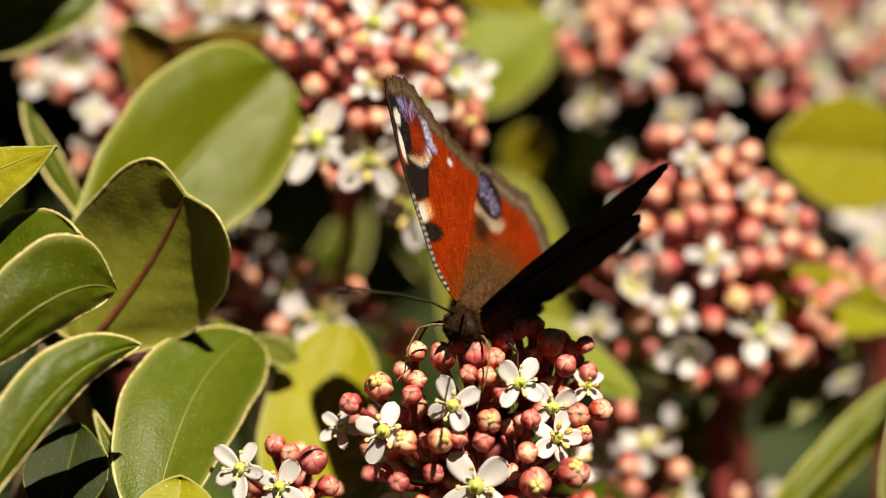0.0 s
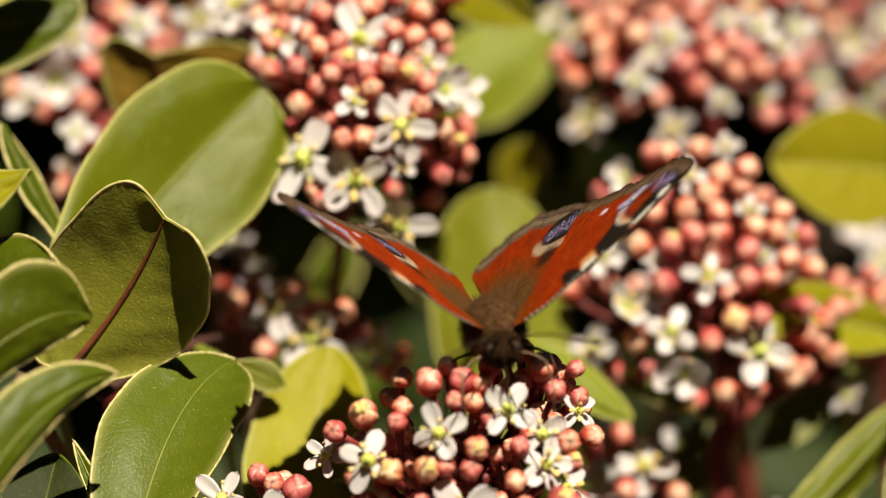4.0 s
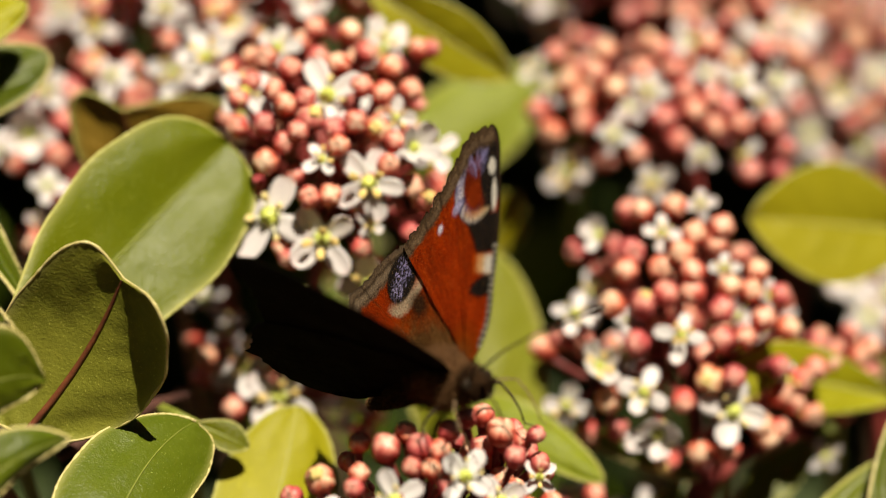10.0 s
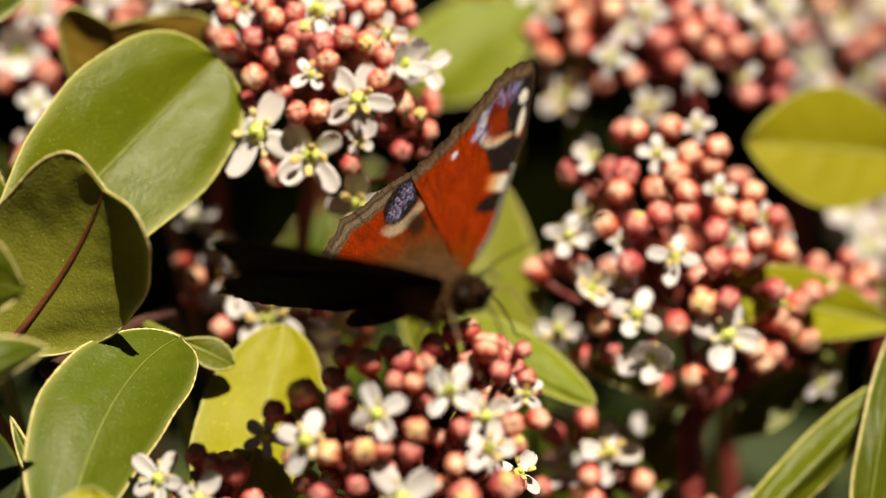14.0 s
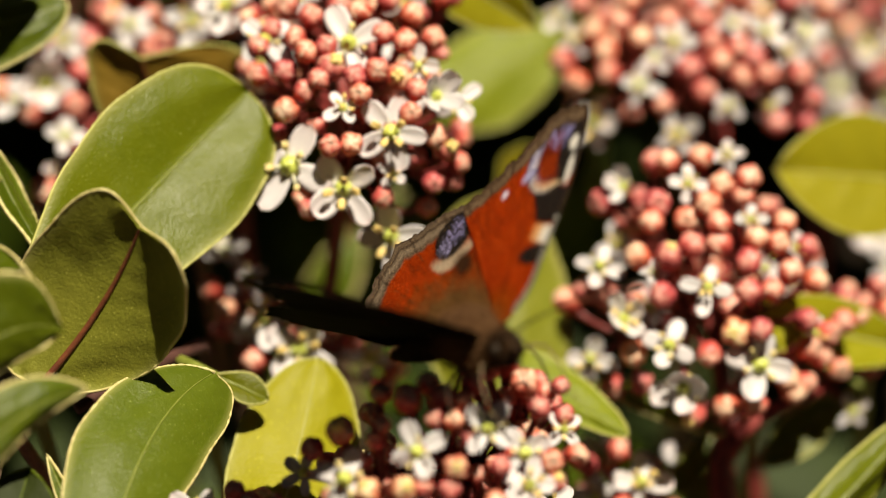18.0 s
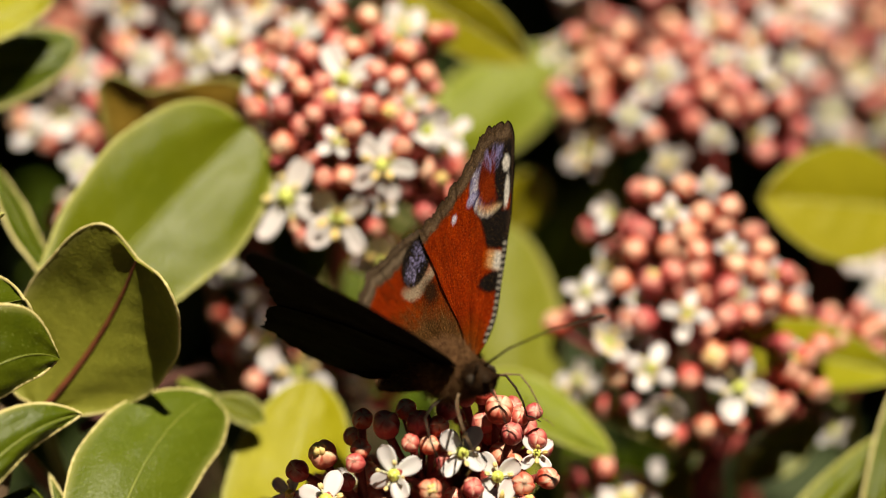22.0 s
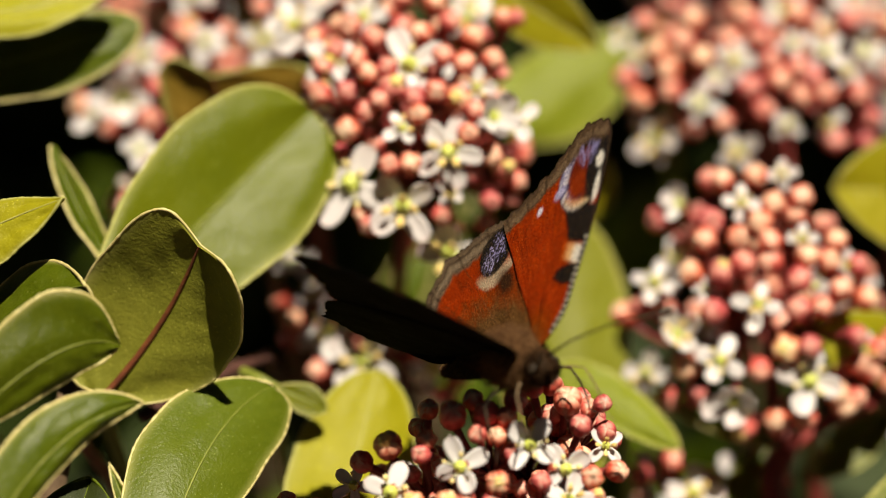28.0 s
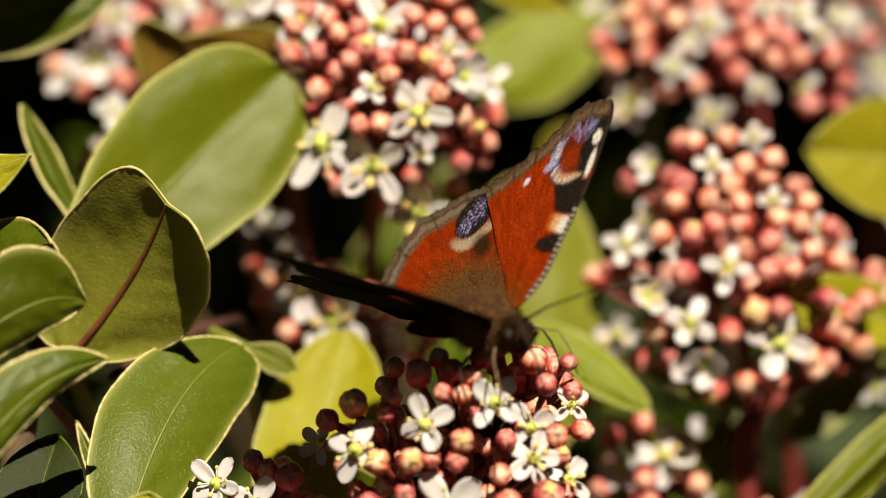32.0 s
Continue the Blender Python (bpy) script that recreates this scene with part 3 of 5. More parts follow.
class Cluster:
    """A flower cluster: stem, branches and, on their stalks, buds and blossoms. Places are in mm from its heart."""

    def __init__(self, heart, foot, label, seed, name="flower_cluster"):
        self.thing = tagged(new(name), label, "flower cluster", "flower clusters of the shrub")
        self.thing.location = heart
        self.rnd = random.Random(seed)
        foot = Vector(foot) - Vector(heart)
        root = Vector((heart[0] * 0.6, 0.42 + 0.01 * seed % 0.12, -0.02)) - Vector(heart)
        child("woody_branch", mesh("woody_branch", *tube_data(bent(root, foot, (0.02, 0.06, 0.02), 8), [0.006 - 0.0005 * i for i in range(9)], 8), TWIG), self.thing)
        self.stem(bent(foot, (0, 0, 0), (0.002, 0.001, 0), 6), [0.0015 - 0.00008 * i for i in range(7)], "stem")

    def stem(self, pts, radii, name):
        child(name, mesh(name, *tube_data(pts, radii, 7), STALK), self.thing)

    def spray(self, buds=(), opening=(), blossoms=()):
        """One side branch with what it bears; buds and blossoms as x, y, z and radius in mm."""
        r = self.rnd
        every = [Vector(b[:3]) * 0.001 for b in (*buds, *opening, *blossoms)]
        node = sum(every, Vector()) / len(every)
        node = node * 0.72 + Vector((0, 0.0045, -0.0045))
        self.stem(bent(node * 0.12, node, (r.uniform(-1, 1) * 0.001, 0.001, -0.0005), 4), [0.00085, 0.0008, 0.0007, 0.00065, 0.0006], "branch")
        for rows, kinds in ((buds, BUDS), (opening, OPENING)):
            for x, y, z, size in rows:
                p = Vector((x, y, z)) * 0.001
                way = ((p - node).normalized() * 0.8 + OUT_OF_SHRUB * 0.6 + Vector([r.uniform(-0.3, 0.3) for _ in range(3)])).normalized()
                foot = p - way * size * 0.00095
                self.stalk(node, foot, size)
                bud = child("bud", r.choice(kinds), self.thing, facing(foot, way, r.uniform(0, 6), size))
                child("calyx", CUP, bud)
                if kinds is OPENING:
                    child("anther", TUFT, bud, Matrix.Translation((0, 0, 0.001)) @ Matrix.Rotation(r.uniform(-0.35, 0.35), 4, "X") @ Matrix.Rotation(r.uniform(-0.35, 0.35), 4, "Y") @ Matrix.Translation((0, 0, -0.001)))
        for x, y, z, size in blossoms:
            p = Vector((x, y, z)) * 0.001
            self.blossom(p, node, size)
        return self

    def stalk(self, node, foot, size):
        r = self.rnd
        start = node + Vector([r.uniform(-0.0008, 0.0008) for _ in range(3)])
        self.stem(bent(start, foot, (0, 0.0006, -0.0007), 3), [0.00045, 0.00042, 0.00042, 0.0005 + 0.00008 * size], "stalk")

    def blossom(self, p, node, size):
        r = self.rnd
        way = ((p - node).normalized() * 0.35 + OUT_OF_SHRUB + Vector([r.uniform(-0.35, 0.35) for _ in range(3)])).normalized()
        self.stalk(node, p - way * 0.0004, 1.0)
        b = child("blossom", OVARIES[0], self.thing, facing(p, way, r.uniform(0, 6), size))
        shut = r.random() < 0.10
        n = 5 if r.random() < 0.2 else 4
        for k in range(n):
            spin = 2 * math.pi * k / n + r.uniform(-0.12, 0.12)
            m = Matrix.Rotation(spin, 4, "Z") @ Matrix.Rotation(r.uniform(-0.30, 0.22), 4, "X") @ Matrix.Scale(r.uniform(0.88, 1.06), 4)
            child("petal", r.choice(UPRIGHT if shut else PETALS), b, m)
        young = r.random() < 0.45
        for k in range(4):
            m = Matrix.Rotation(math.pi / 4 + math.pi * k / 2 + r.uniform(-0.3, 0.3), 4, "Z") @ Matrix.Rotation(r.uniform(-0.2, 0.25), 4, "X")
            child("stamen", STAMENS[1 if young else r.choice((0, 2))], b, m)
        child("calyx", CALYXES[0], b)

    def fill(self, count, reach, shift=(0, 0, 0), size=1.35, bloom=0.12):
        """Buds further in, that show between the outer ones."""
        r = self.rnd
        for _ in range(max(1, count // 7)):
            a, h = r.uniform(0, 2 * math.pi), r.uniform(-0.6, 0.9)
            c = Vector((math.cos(a) * reach[0] * 0.7, abs(math.sin(a)) * reach[1] * 0.6, h * reach[2] * 0.7)) + Vector(shift)
            rows = [(*(c + Vector([r.uniform(-4.5, 4.5) for _ in range(3)])), size * r.uniform(0.8, 1.15)) for _ in range(7)]
            cut = [q for q in rows if r.random() < bloom]
            self.spray([q for q in rows if q not in cut], (), [(*q[:3], q[3] * 2.4) for q in cut])
        return self


def dome_cluster(heart, label, seed, reach, sprays=10, size=1.75, bloom=0.22):
    """A whole rounded cluster, its sprays set round the half of a dome that the light reaches. reach: its half axes in mm."""
    r = random.Random(seed)
    c = Cluster(heart, (heart[0] + 0.004, heart[1] + 0.012, heart[2] - 0.075), label, seed)
    for k in range(sprays):
        up = 0.96 - 1.35 * (k + 0.5) / sprays
        turn = 2.4 * k + r.uniform(-0.3, 0.3)
        flat = math.sqrt(max(0.0, 1 - up * up))
        # the dome's axis leans out of the shrub
        d = Vector((flat * math.cos(turn), -0.72 * up + 0.69 * flat * math.sin(turn), 0.69 * up + 0.72 * flat * math.sin(turn)))
        rows = []
        for _ in range(8):
            e = (d + Vector([r.uniform(-0.42, 0.42) for _ in range(3)])).normalized() * r.uniform(0.9, 1.06)
            rows.append((e.x * reach[0], e.y * reach[1], e.z * reach[2], size * r.uniform(0.85, 1.12)))
        cut = [q for q in rows if r.random() < bloom]
        half = [q for q in rows if q not in cut and r.random() < 0.12]
        c.spray([q for q in rows if q not in cut and q not in half], half, [(*q[:3], q[3] * 2.1) for q in cut])
    return c


# ---- the leaves, one by one ----
blade_leaf((-0.0575, 0.0142, 0.7885), (-0.0443, 0.0324, 0.7974), (-0.0304, 0.0465, 0.8071), ((-0.00809, -0.00178, 0.00859), (-0.00734, -0.00123, 0.00969)), ((0.00839, -0.00557, -0.00543), (0.00870, -0.00562, -0.00557)), taper=0.75, blunt=0.40, curl=-0.16, kind="light", label="broad light-green leathery leaf with a pale margin", seed=0)
blade_leaf((-0.0558, 0.0072, 0.7829), (-0.0466, 0.0109, 0.7921), (-0.0420, 0.0073, 0.8050), ((-0.01514, 0.00385, 0.00475), (-0.00436, 0.00126, 0.00767)), ((0.01498, 0.00032, -0.00528), (0.00677, -0.00825, 0.00072)), taper=0.50, blunt=0.20, curl=0.14, kind="underside", label="cupped leaf showing its olive underside and red-brown midrib", seed=1)
blade_leaf((-0.0714, -0.0073, 0.7910), (-0.0638, -0.0001, 0.8020), (-0.0554, -0.0035, 0.8046), ((-0.00341, 0.00623, 0.00174), (-0.00391, 0.00646, 0.00226)), ((0.00287, -0.00174, -0.00389), (0.00287, -0.00174, -0.00389)), taper=0.60, blunt=0.45, curl=-0.15, kind="green", label="glossy blue-green leaf partly behind another leaf", seed=2)
blade_leaf((-0.0686, -0.0223, 0.7943), (-0.0558, -0.0160, 0.8058), (-0.0503, -0.0105, 0.7998), ((-0.00271, 0.00018, 0.00525), (0.00058, 0.00193, 0.00864)), ((0.00102, -0.00084, -0.00418), (0.00054, -0.00092, -0.00430)), taper=0.60, blunt=0.74, curl=-0.25, kind="green", label="dark green speckled leaf with a cream margin and pointed tip", seed=3)
blade_leaf((-0.0659, -0.0356, 0.7824), (-0.0576, -0.0251, 0.7974), (-0.0470, -0.0169, 0.7952), ((-0.00372, -0.00016, 0.00232), (-0.00203, 0.00096, 0.00452)), ((0.00201, 0.00033, -0.00181), (0.00133, 0.00019, -0.00205)), taper=0.60, blunt=0.74, curl=-0.30, kind="green", label="narrow arching dark green leaf with a cream margin", seed=4)
blade_leaf((-0.0462, -0.0207, 0.7700), (-0.0426, -0.0007, 0.7838), (-0.0339, 0.0123, 0.7823), ((-0.00958, 0.00103, 0.00299), (-0.00607, 0.00032, 0.00351)), ((0.00661, 0.00111, -0.00290), (0.00672, 0.00154, -0.00432)), taper=0.60, blunt=0.46, curl=-0.12, kind="mid", label="mid-green leaf with a fine central vein and cream margin", seed=5)
blade_leaf((-0.0273, 0.0029, 0.7597), (-0.0235, 0.0184, 0.7663), (-0.0211, 0.0305, 0.7751), ((-0.00856, 0.00002, 0.00079), (-0.00802, 0.00037, 0.00147)), ((0.00845, 0.00235, -0.00277), (0.00753, 0.00232, -0.00276)), taper=0.60, blunt=0.55, curl=-0.15, kind="yellow", label="bright yellow-green leaf behind the front flowers", seed=6)
blade_leaf((-0.0743, 0.0003, 0.8071), (-0.0667, 0.0033, 0.8104), (-0.0582, 0.0020, 0.8141), ((-0.00080, 0.00316, 0.00204), (-0.00151, 0.00267, 0.00108)), ((0.00152, -0.00365, -0.00314), (0.00045, -0.00332, -0.00236)), taper=0.60, blunt=0.85, curl=-0.15, kind="yellow", label="yellow-green leaf tip with a pale margin", seed=10)
blade_leaf((-0.0426, 0.0601, 0.7903), (-0.0444, 0.0640, 0.7974), (-0.0458, 0.0617, 0.8056), ((-0.00932, -0.00033, 0.00011), (-0.00809, 0.00097, 0.00506)), ((0.01286, 0.00317, -0.00144), (0.01482, 0.00610, 0.00220)), taper=0.50, blunt=0.28, curl=0.05, kind="bronze", label="bronze-brown curled leaf in shade", seed=11)
blade_leaf((-0.0560, 0.0252, 0.7927), (-0.0615, 0.0313, 0.7989), (-0.0652, 0.0376, 0.8056), ((-0.00107, -0.00030, -0.00054), (-0.00107, -0.00030, -0.00054)), ((0.00179, 0.00491, -0.00149), (0.00149, 0.00483, -0.00162)), taper=0.70, blunt=0.60, curl=-0.10, kind="green", label="narrow upright leaf in half shade", seed=15)
blade_leaf((-0.0816, 0.0484, 0.8203), (-0.0677, 0.0499, 0.8199), (-0.0579, 0.0574, 0.8232), ((-0.00091, 0.00469, 0.00294), (-0.00247, 0.00447, 0.00260)), ((0.00087, -0.00329, -0.00231), (0.00126, -0.00310, -0.00197)), taper=0.60, blunt=0.60, curl=-0.15, kind="yellow", label="yellow-green leaf high in the shrub", seed=12)
blade_leaf((-0.0846, 0.0516, 0.8087), (-0.0683, 0.0559, 0.8117), (-0.0555, 0.0600, 0.8145), ((-0.00128, 0.00364, 0.00309), (-0.00208, 0.00378, 0.00345)), ((0.00129, -0.00432, -0.00452), (0.00168, -0.00386, -0.00359)), taper=0.60, blunt=0.50, curl=-0.15, kind="green", label="grey-green glossy leaf, half of it shaded", seed=13)
blade_leaf((0.0062, 0.0469, 0.7467), (0.0032, 0.0590, 0.7632), (0.0032, 0.0751, 0.7789), ((-0.00987, 0.00181, -0.00085), (-0.01029, 0.00164, -0.00122)), ((0.01029, 0.00181, -0.00085), (0.01053, 0.00146, -0.00159)), taper=0.60, blunt=0.42, curl=-0.15, kind="lime", label="pale green leaf behind the butterfly", seed=19)
blade_leaf((0.0029, 0.0432, 0.7695), (0.0112, 0.0376, 0.7670), (0.0206, 0.0313, 0.7630), ((0.00157, 0.00321, 0.00215), (0.00157, 0.00301, 0.00172)), ((-0.00173, -0.00210, -0.00214), (-0.00141, -0.00184, -0.00157)), taper=0.60, blunt=0.60, curl=-0.10, kind="lime", label="narrow green leaf with a pale rim behind the butterfly", seed=20)
blade_leaf((0.0360, 0.0142, 0.7475), (0.0504, 0.0239, 0.7577), (0.0612, 0.0343, 0.7647), ((-0.00185, 0.00286, 0.00140), (-0.00201, 0.00292, 0.00154)), ((0.00201, 0.00167, -0.00351), (0.00216, 0.00174, -0.00337)), taper=0.60, blunt=0.60, curl=-0.15, kind="light", label="long yellow-green leaf under the flower stalk", seed=21)
blade_leaf((0.0551, 0.0108, 0.7473), (0.0576, 0.0203, 0.7631), (0.0623, 0.0330, 0.7761), ((-0.00275, 0.00016, 0.00035), (-0.00260, 0.00016, 0.00035)), ((0.00458, 0.00240, -0.00196), (0.00420, 0.00240, -0.00196)), taper=0.60, blunt=0.60, curl=-0.12, kind="mid", label="green leaf low in the shrub", seed=22)
blade_leaf((0.0176, 0.0472, 0.7627), (0.0259, 0.0448, 0.7617), (0.0348, 0.0412, 0.7578), ((0.00072, 0.00273, 0.00102), (0.00072, 0.00267, 0.00088)), ((-0.00083, -0.00003, -0.00231), (-0.00067, 0.00005, -0.00217)), taper=0.60, blunt=0.60, curl=-0.10, kind="green", label="dark green leaf half lit under the flower cluster", seed=31)
blade_leaf((0.0152, 0.1180, 0.7881), (0.0047, 0.1113, 0.7832), (-0.0069, 0.1077, 0.7801), ((-0.00279, 0.00478, 0.00562), (-0.00278, 0.00440, 0.00481)), ((0.00320, -0.00433, -0.00702), (0.00275, -0.00388, -0.00605)), taper=0.60, blunt=0.50, curl=-0.12, kind="lime", label="soft green leaf behind the flowers", seed=16)
blade_leaf((-0.0283, 0.0954, 0.7416), (-0.0219, 0.0980, 0.7515), (-0.0172, 0.1062, 0.7589), ((-0.00339, 0.00279, 0.00093), (-0.00321, 0.00271, 0.00077)), ((0.00351, 0.00001, -0.00202), (0.00333, 0.00001, -0.00203)), taper=0.60, blunt=0.50, curl=-0.12, kind="green", label="dark green leaf deep between the flowers", seed=34)
blade_leaf((-0.0020, 0.1107, 0.7414), (-0.0081, 0.1131, 0.7496), (-0.0122, 0.1225, 0.7588), ((-0.00368, 0.00149, -0.00192), (-0.00330, 0.00147, -0.00192)), ((0.00380, 0.00124, 0.00067), (0.00343, 0.00125, 0.00066)), taper=0.60, blunt=0.50, curl=-0.12, kind="green", label="dark green leaf deep between the flowers", seed=35)
leaf((-0.0434, -0.0294, 0.7701), (-0.0422, -0.0209, 0.7788), (-0.0479, -0.0235, 0.7756), cup=0.15, arch=0.05, kind="yellow", round_tip=0.6, label="yellow-green young leaf low in the shrub", seed=7)
# the shade on this leaf is put into its colour
leaf((-0.0589, -0.0192, 0.7684), (-0.0559, -0.0057, 0.7783), (-0.0518, -0.0123, 0.7736), cup=0.2, arch=0.05, kind="deep", label="leaf between others, coloured near-black for shade", seed=8)
leaf((-0.0478, -0.0104, 0.7683), (-0.0545, 0.0004, 0.7772), (-0.0505, -0.0046, 0.7736), cup=0.2, arch=0.05, kind="green", round_tip=0.2, label="narrow dark leaf with a pale edge", seed=9)
leaf((-0.0121, 0.0808, 0.8172), (0.0094, 0.0769, 0.8040), (0.0044, 0.0788, 0.8127), cup=0.15, arch=0.05, kind="yellow", label="yellow leaf behind the flowers", seed=17)
leaf((0.0719, 0.0830, 0.7768), (0.0437, 0.0721, 0.7842), (0.0549, 0.0809, 0.7890), cup=0.15, arch=0.05, kind="yellow", round_tip=0.6, label="large yellow leaf behind the flowers", seed=18)
leaf((0.0648, 0.0555, 0.7629), (0.0363, 0.0490, 0.7726), (0.0478, 0.0537, 0.7733), cup=0.15, arch=0.05, kind="yellow", label="yellow-green leaf behind the flowers", seed=23)
leaf((0.0450, 0.0595, 0.7619), (0.0649, 0.0667, 0.7632), (0.0556, 0.0642, 0.7673), cup=0.15, arch=0.05, kind="light", label="green leaf in soft light behind the flowers", seed=24)
leaf((-0.0343, 0.0222, 0.7767), (-0.0274, 0.0209, 0.7739), (-0.0313, 0.0199, 0.7740), cup=0.25, arch=0.05, kind="light", round_tip=0.7, label="small green leaf with a yellow rim", seed=25)
leaf((0.0059, 0.0953, 0.7676), (0.0110, 0.0948, 0.7785), (0.0132, 0.0929, 0.7745), cup=0.15, arch=0.05, kind="yellow", label="yellow-green leaf deep in the shrub", seed=26)
leaf((0.0270, 0.0410, 0.7412), (0.0370, 0.0530, 0.7529), (0.0365, 0.0463, 0.7478), cup=0.15, arch=0.05, kind="light", label="green leaf behind the red stalk", seed=27)
leaf((0.0538, 0.0584, 0.7549), (0.0410, 0.0488, 0.7484), (0.0481, 0.0512, 0.7490), cup=0.15, arch=0.05, kind="light", label="green leaf behind the red stalk", seed=28)
leaf((-0.0187, 0.0141, 0.7545), (-0.0203, 0.0139, 0.7635), (-0.0234, 0.0137, 0.7583), cup=0.15, arch=0.05, kind="light", label="green leaf below the front flowers", seed=29)
branch([(-0.0654, 0.0094, 0.7019), (-0.0664, -0.0000, 0.7407), (-0.0632, 0.0030, 0.7690), (-0.0600, 0.0125, 0.7840)], 0.003, 0.0016)
branch([(-0.0654, 0.0094, 0.7019), (-0.0744, -0.0169, 0.7638), (-0.0752, -0.0201, 0.7852), (-0.0731, -0.0160, 0.7941), (-0.0728, -0.0064, 0.8053)], 0.003, 0.0016)
branch([(-0.0448, -0.0156, 0.7191), (-0.0452, -0.0258, 0.7564), (-0.0467, -0.0201, 0.7688), (-0.0539, -0.0192, 0.7683)], 0.003, 0.0016)
branch([(-0.0250, -0.0074, 0.7132), (-0.0235, -0.0061, 0.7397), (-0.0243, -0.0001, 0.7573)], 0.003, 0.0016)
branch([(-0.0521, 0.0168, 0.7748), (-0.0465, 0.0221, 0.7762), (-0.0410, 0.0289, 0.7759), (-0.0371, 0.0370, 0.7739), (-0.0381, 0.0707, 0.7517)], 0.0008, 0.0011, "red-brown woody twig behind the leaves", TWIG_RED)

# ---- the clusters, spray by spray ----
c = Cluster((-0.0037, -0.0074, 0.7723), (-0.0014, -0.0158, 0.7188), "dense cluster of pink buds and white four-petalled flowers under the butterfly", 3)
c.spray(buds=[(8.7, 0.6, 17.9, 1.87), (10.4, -3.7, 16.7, 1.41), (11.8, -8.4, 12.3, 1.50), (14.7, -5.6, 11.6, 1.44), (4.5, 0.3, 20.0, 1.31), (6.6, 3.1, 19.1, 1.46), (11.3, 1.7, 16.5, 1.32)], blossoms=[(8.6, -8.1, 13.2, 3.37), (13.6, -1.1, 12.7, 2.39)])
c.spray(buds=[(5.6, -10.5, 12.8, 1.29), (5.0, -15.2, 10.6, 1.38), (8.8, -14.5, 2.2, 1.50), (3.0, -7.5, 10.0, 1.16), (3.3, -11.3, 5.7, 1.16)], opening=[(5.9, -16.6, 7.0, 2.02), (10.6, -14.7, 7.5, 1.96), (12.0, -9.4, 9.8, 1.36)], blossoms=[(9.0, -10.9, 10.4, 3.36)])
c.spray(buds=[(-6.8, -14.9, 7.7, 1.35), (-11.0, -15.8, 6.6, 1.35), (-8.2, -17.0, 4.1, 1.42), (-12.9, -9.4, 4.7, 1.30), (-7.3, -7.8, 8.6, 1.17)], opening=[(-10.1, -11.7, 10.1, 1.63), (-6.0, -14.6, 11.9, 1.62)])
c.spray(buds=[(-3.6, -13.1, 11.5, 1.28), (-0.5, -13.0, 11.0, 1.42), (2.9, -17.6, 4.3, 1.41), (-4.7, -16.6, 2.2, 1.42), (-2.4, -10.9, 7.1, 1.23)], blossoms=[(-1.4, -15.4, 5.9, 4.53)])
c.spray(buds=[(-2.2, -8.6, 18.2, 1.19), (0.1, -7.7, 17.5, 1.29), (2.0, -8.4, 15.4, 1.22), (-5.4, -5.2, 18.8, 1.77), (-1.2, -5.3, 19.3, 1.70), (2.3, -3.0, 20.3, 1.54), (1.1, -5.7, 19.1, 1.36), (-3.0, -2.5, 19.8, 1.37)], opening=[(0.2, -12.1, 13.6, 1.55)], blossoms=[(4.2, -8.7, 17.0, 3.59), (-4.3, -11.5, 15.4, 3.48)])
c.spray(buds=[(-17.0, -3.2, 11.3, 1.52), (-8.7, -5.9, 16.0, 1.30), (-9.3, -7.4, 14.8, 1.30), (-14.6, -9.2, 8.2, 1.40), (-8.6, -1.6, 18.0, 1.38), (-10.7, -4.5, 10.2, 1.17)], opening=[(-13.5, -5.6, 14.9, 1.88)], blossoms=[(-13.0, -10.7, 11.2, 4.01), (-18.2, -1.4, 6.9, 2.71)])
c.fill(56, (17, 10, 12), (0, 6, -3))
c.fill(42, (15, 6, 10), (0, 2, -3))
c.fill(35, (12, 4, 5), (2, 3, 11), 1.4, 0.0)
c = Cluster((-0.0295, -0.0080, 0.7686), (-0.0190, -0.0157, 0.7189), "small side cluster of white flowers and crimson buds", 5)
c.spray(buds=[(-0.9, -1.9, 8.4, 1.41), (1.0, -2.5, 7.8, 1.41), (4.0, -4.0, 7.6, 1.90), (5.7, -3.9, 3.9, 1.41), (2.9, -6.2, 3.4, 1.41), (-3.2, -5.9, 1.6, 1.55), (7.3, -4.4, 0.7, 1.42), (1.5, -8.4, 0.5, 1.40)], blossoms=[(-5.4, -4.0, 6.4, 3.52), (-0.3, -7.3, 5.5, 3.50)])
c.fill(14, (7, 6, 5), (2, 5, -4))
c = Cluster((0.0336, 0.0569, 0.7707), (0.0384, 0.0341, 0.6837), "large rounded cluster of coral-pink buds and white flowers", 7)
c.spray(buds=[(-1.7, -9.7, 19.3, 1.89), (0.3, -6.8, 20.8, 1.79), (3.9, -4.9, 20.8, 1.80), (3.4, -5.7, 18.9, 1.70), (-2.1, 0.3, 22.0, 1.82), (-4.7, -9.6, 17.0, 1.79)], blossoms=[(-4.3, -6.1, 20.8, 2.60), (1.9, 2.9, 21.2, 2.28)])
c.spray(buds=[(-4.3, -14.2, 15.1, 1.88), (-11.2, -12.1, 12.4, 1.79), (-8.2, -17.3, 9.2, 1.88), (-1.9, -21.3, 2.3, 1.77), (-4.6, -11.2, 10.1, 1.70)], opening=[(-7.3, -14.2, 13.1, 1.88)], blossoms=[(-2.2, -17.7, 10.5, 3.35), (-7.3, -20.5, 3.1, 3.70), (-5.2, -20.9, -3.0, 4.21), (-9.3, -13.9, 11.0, 1.79)])
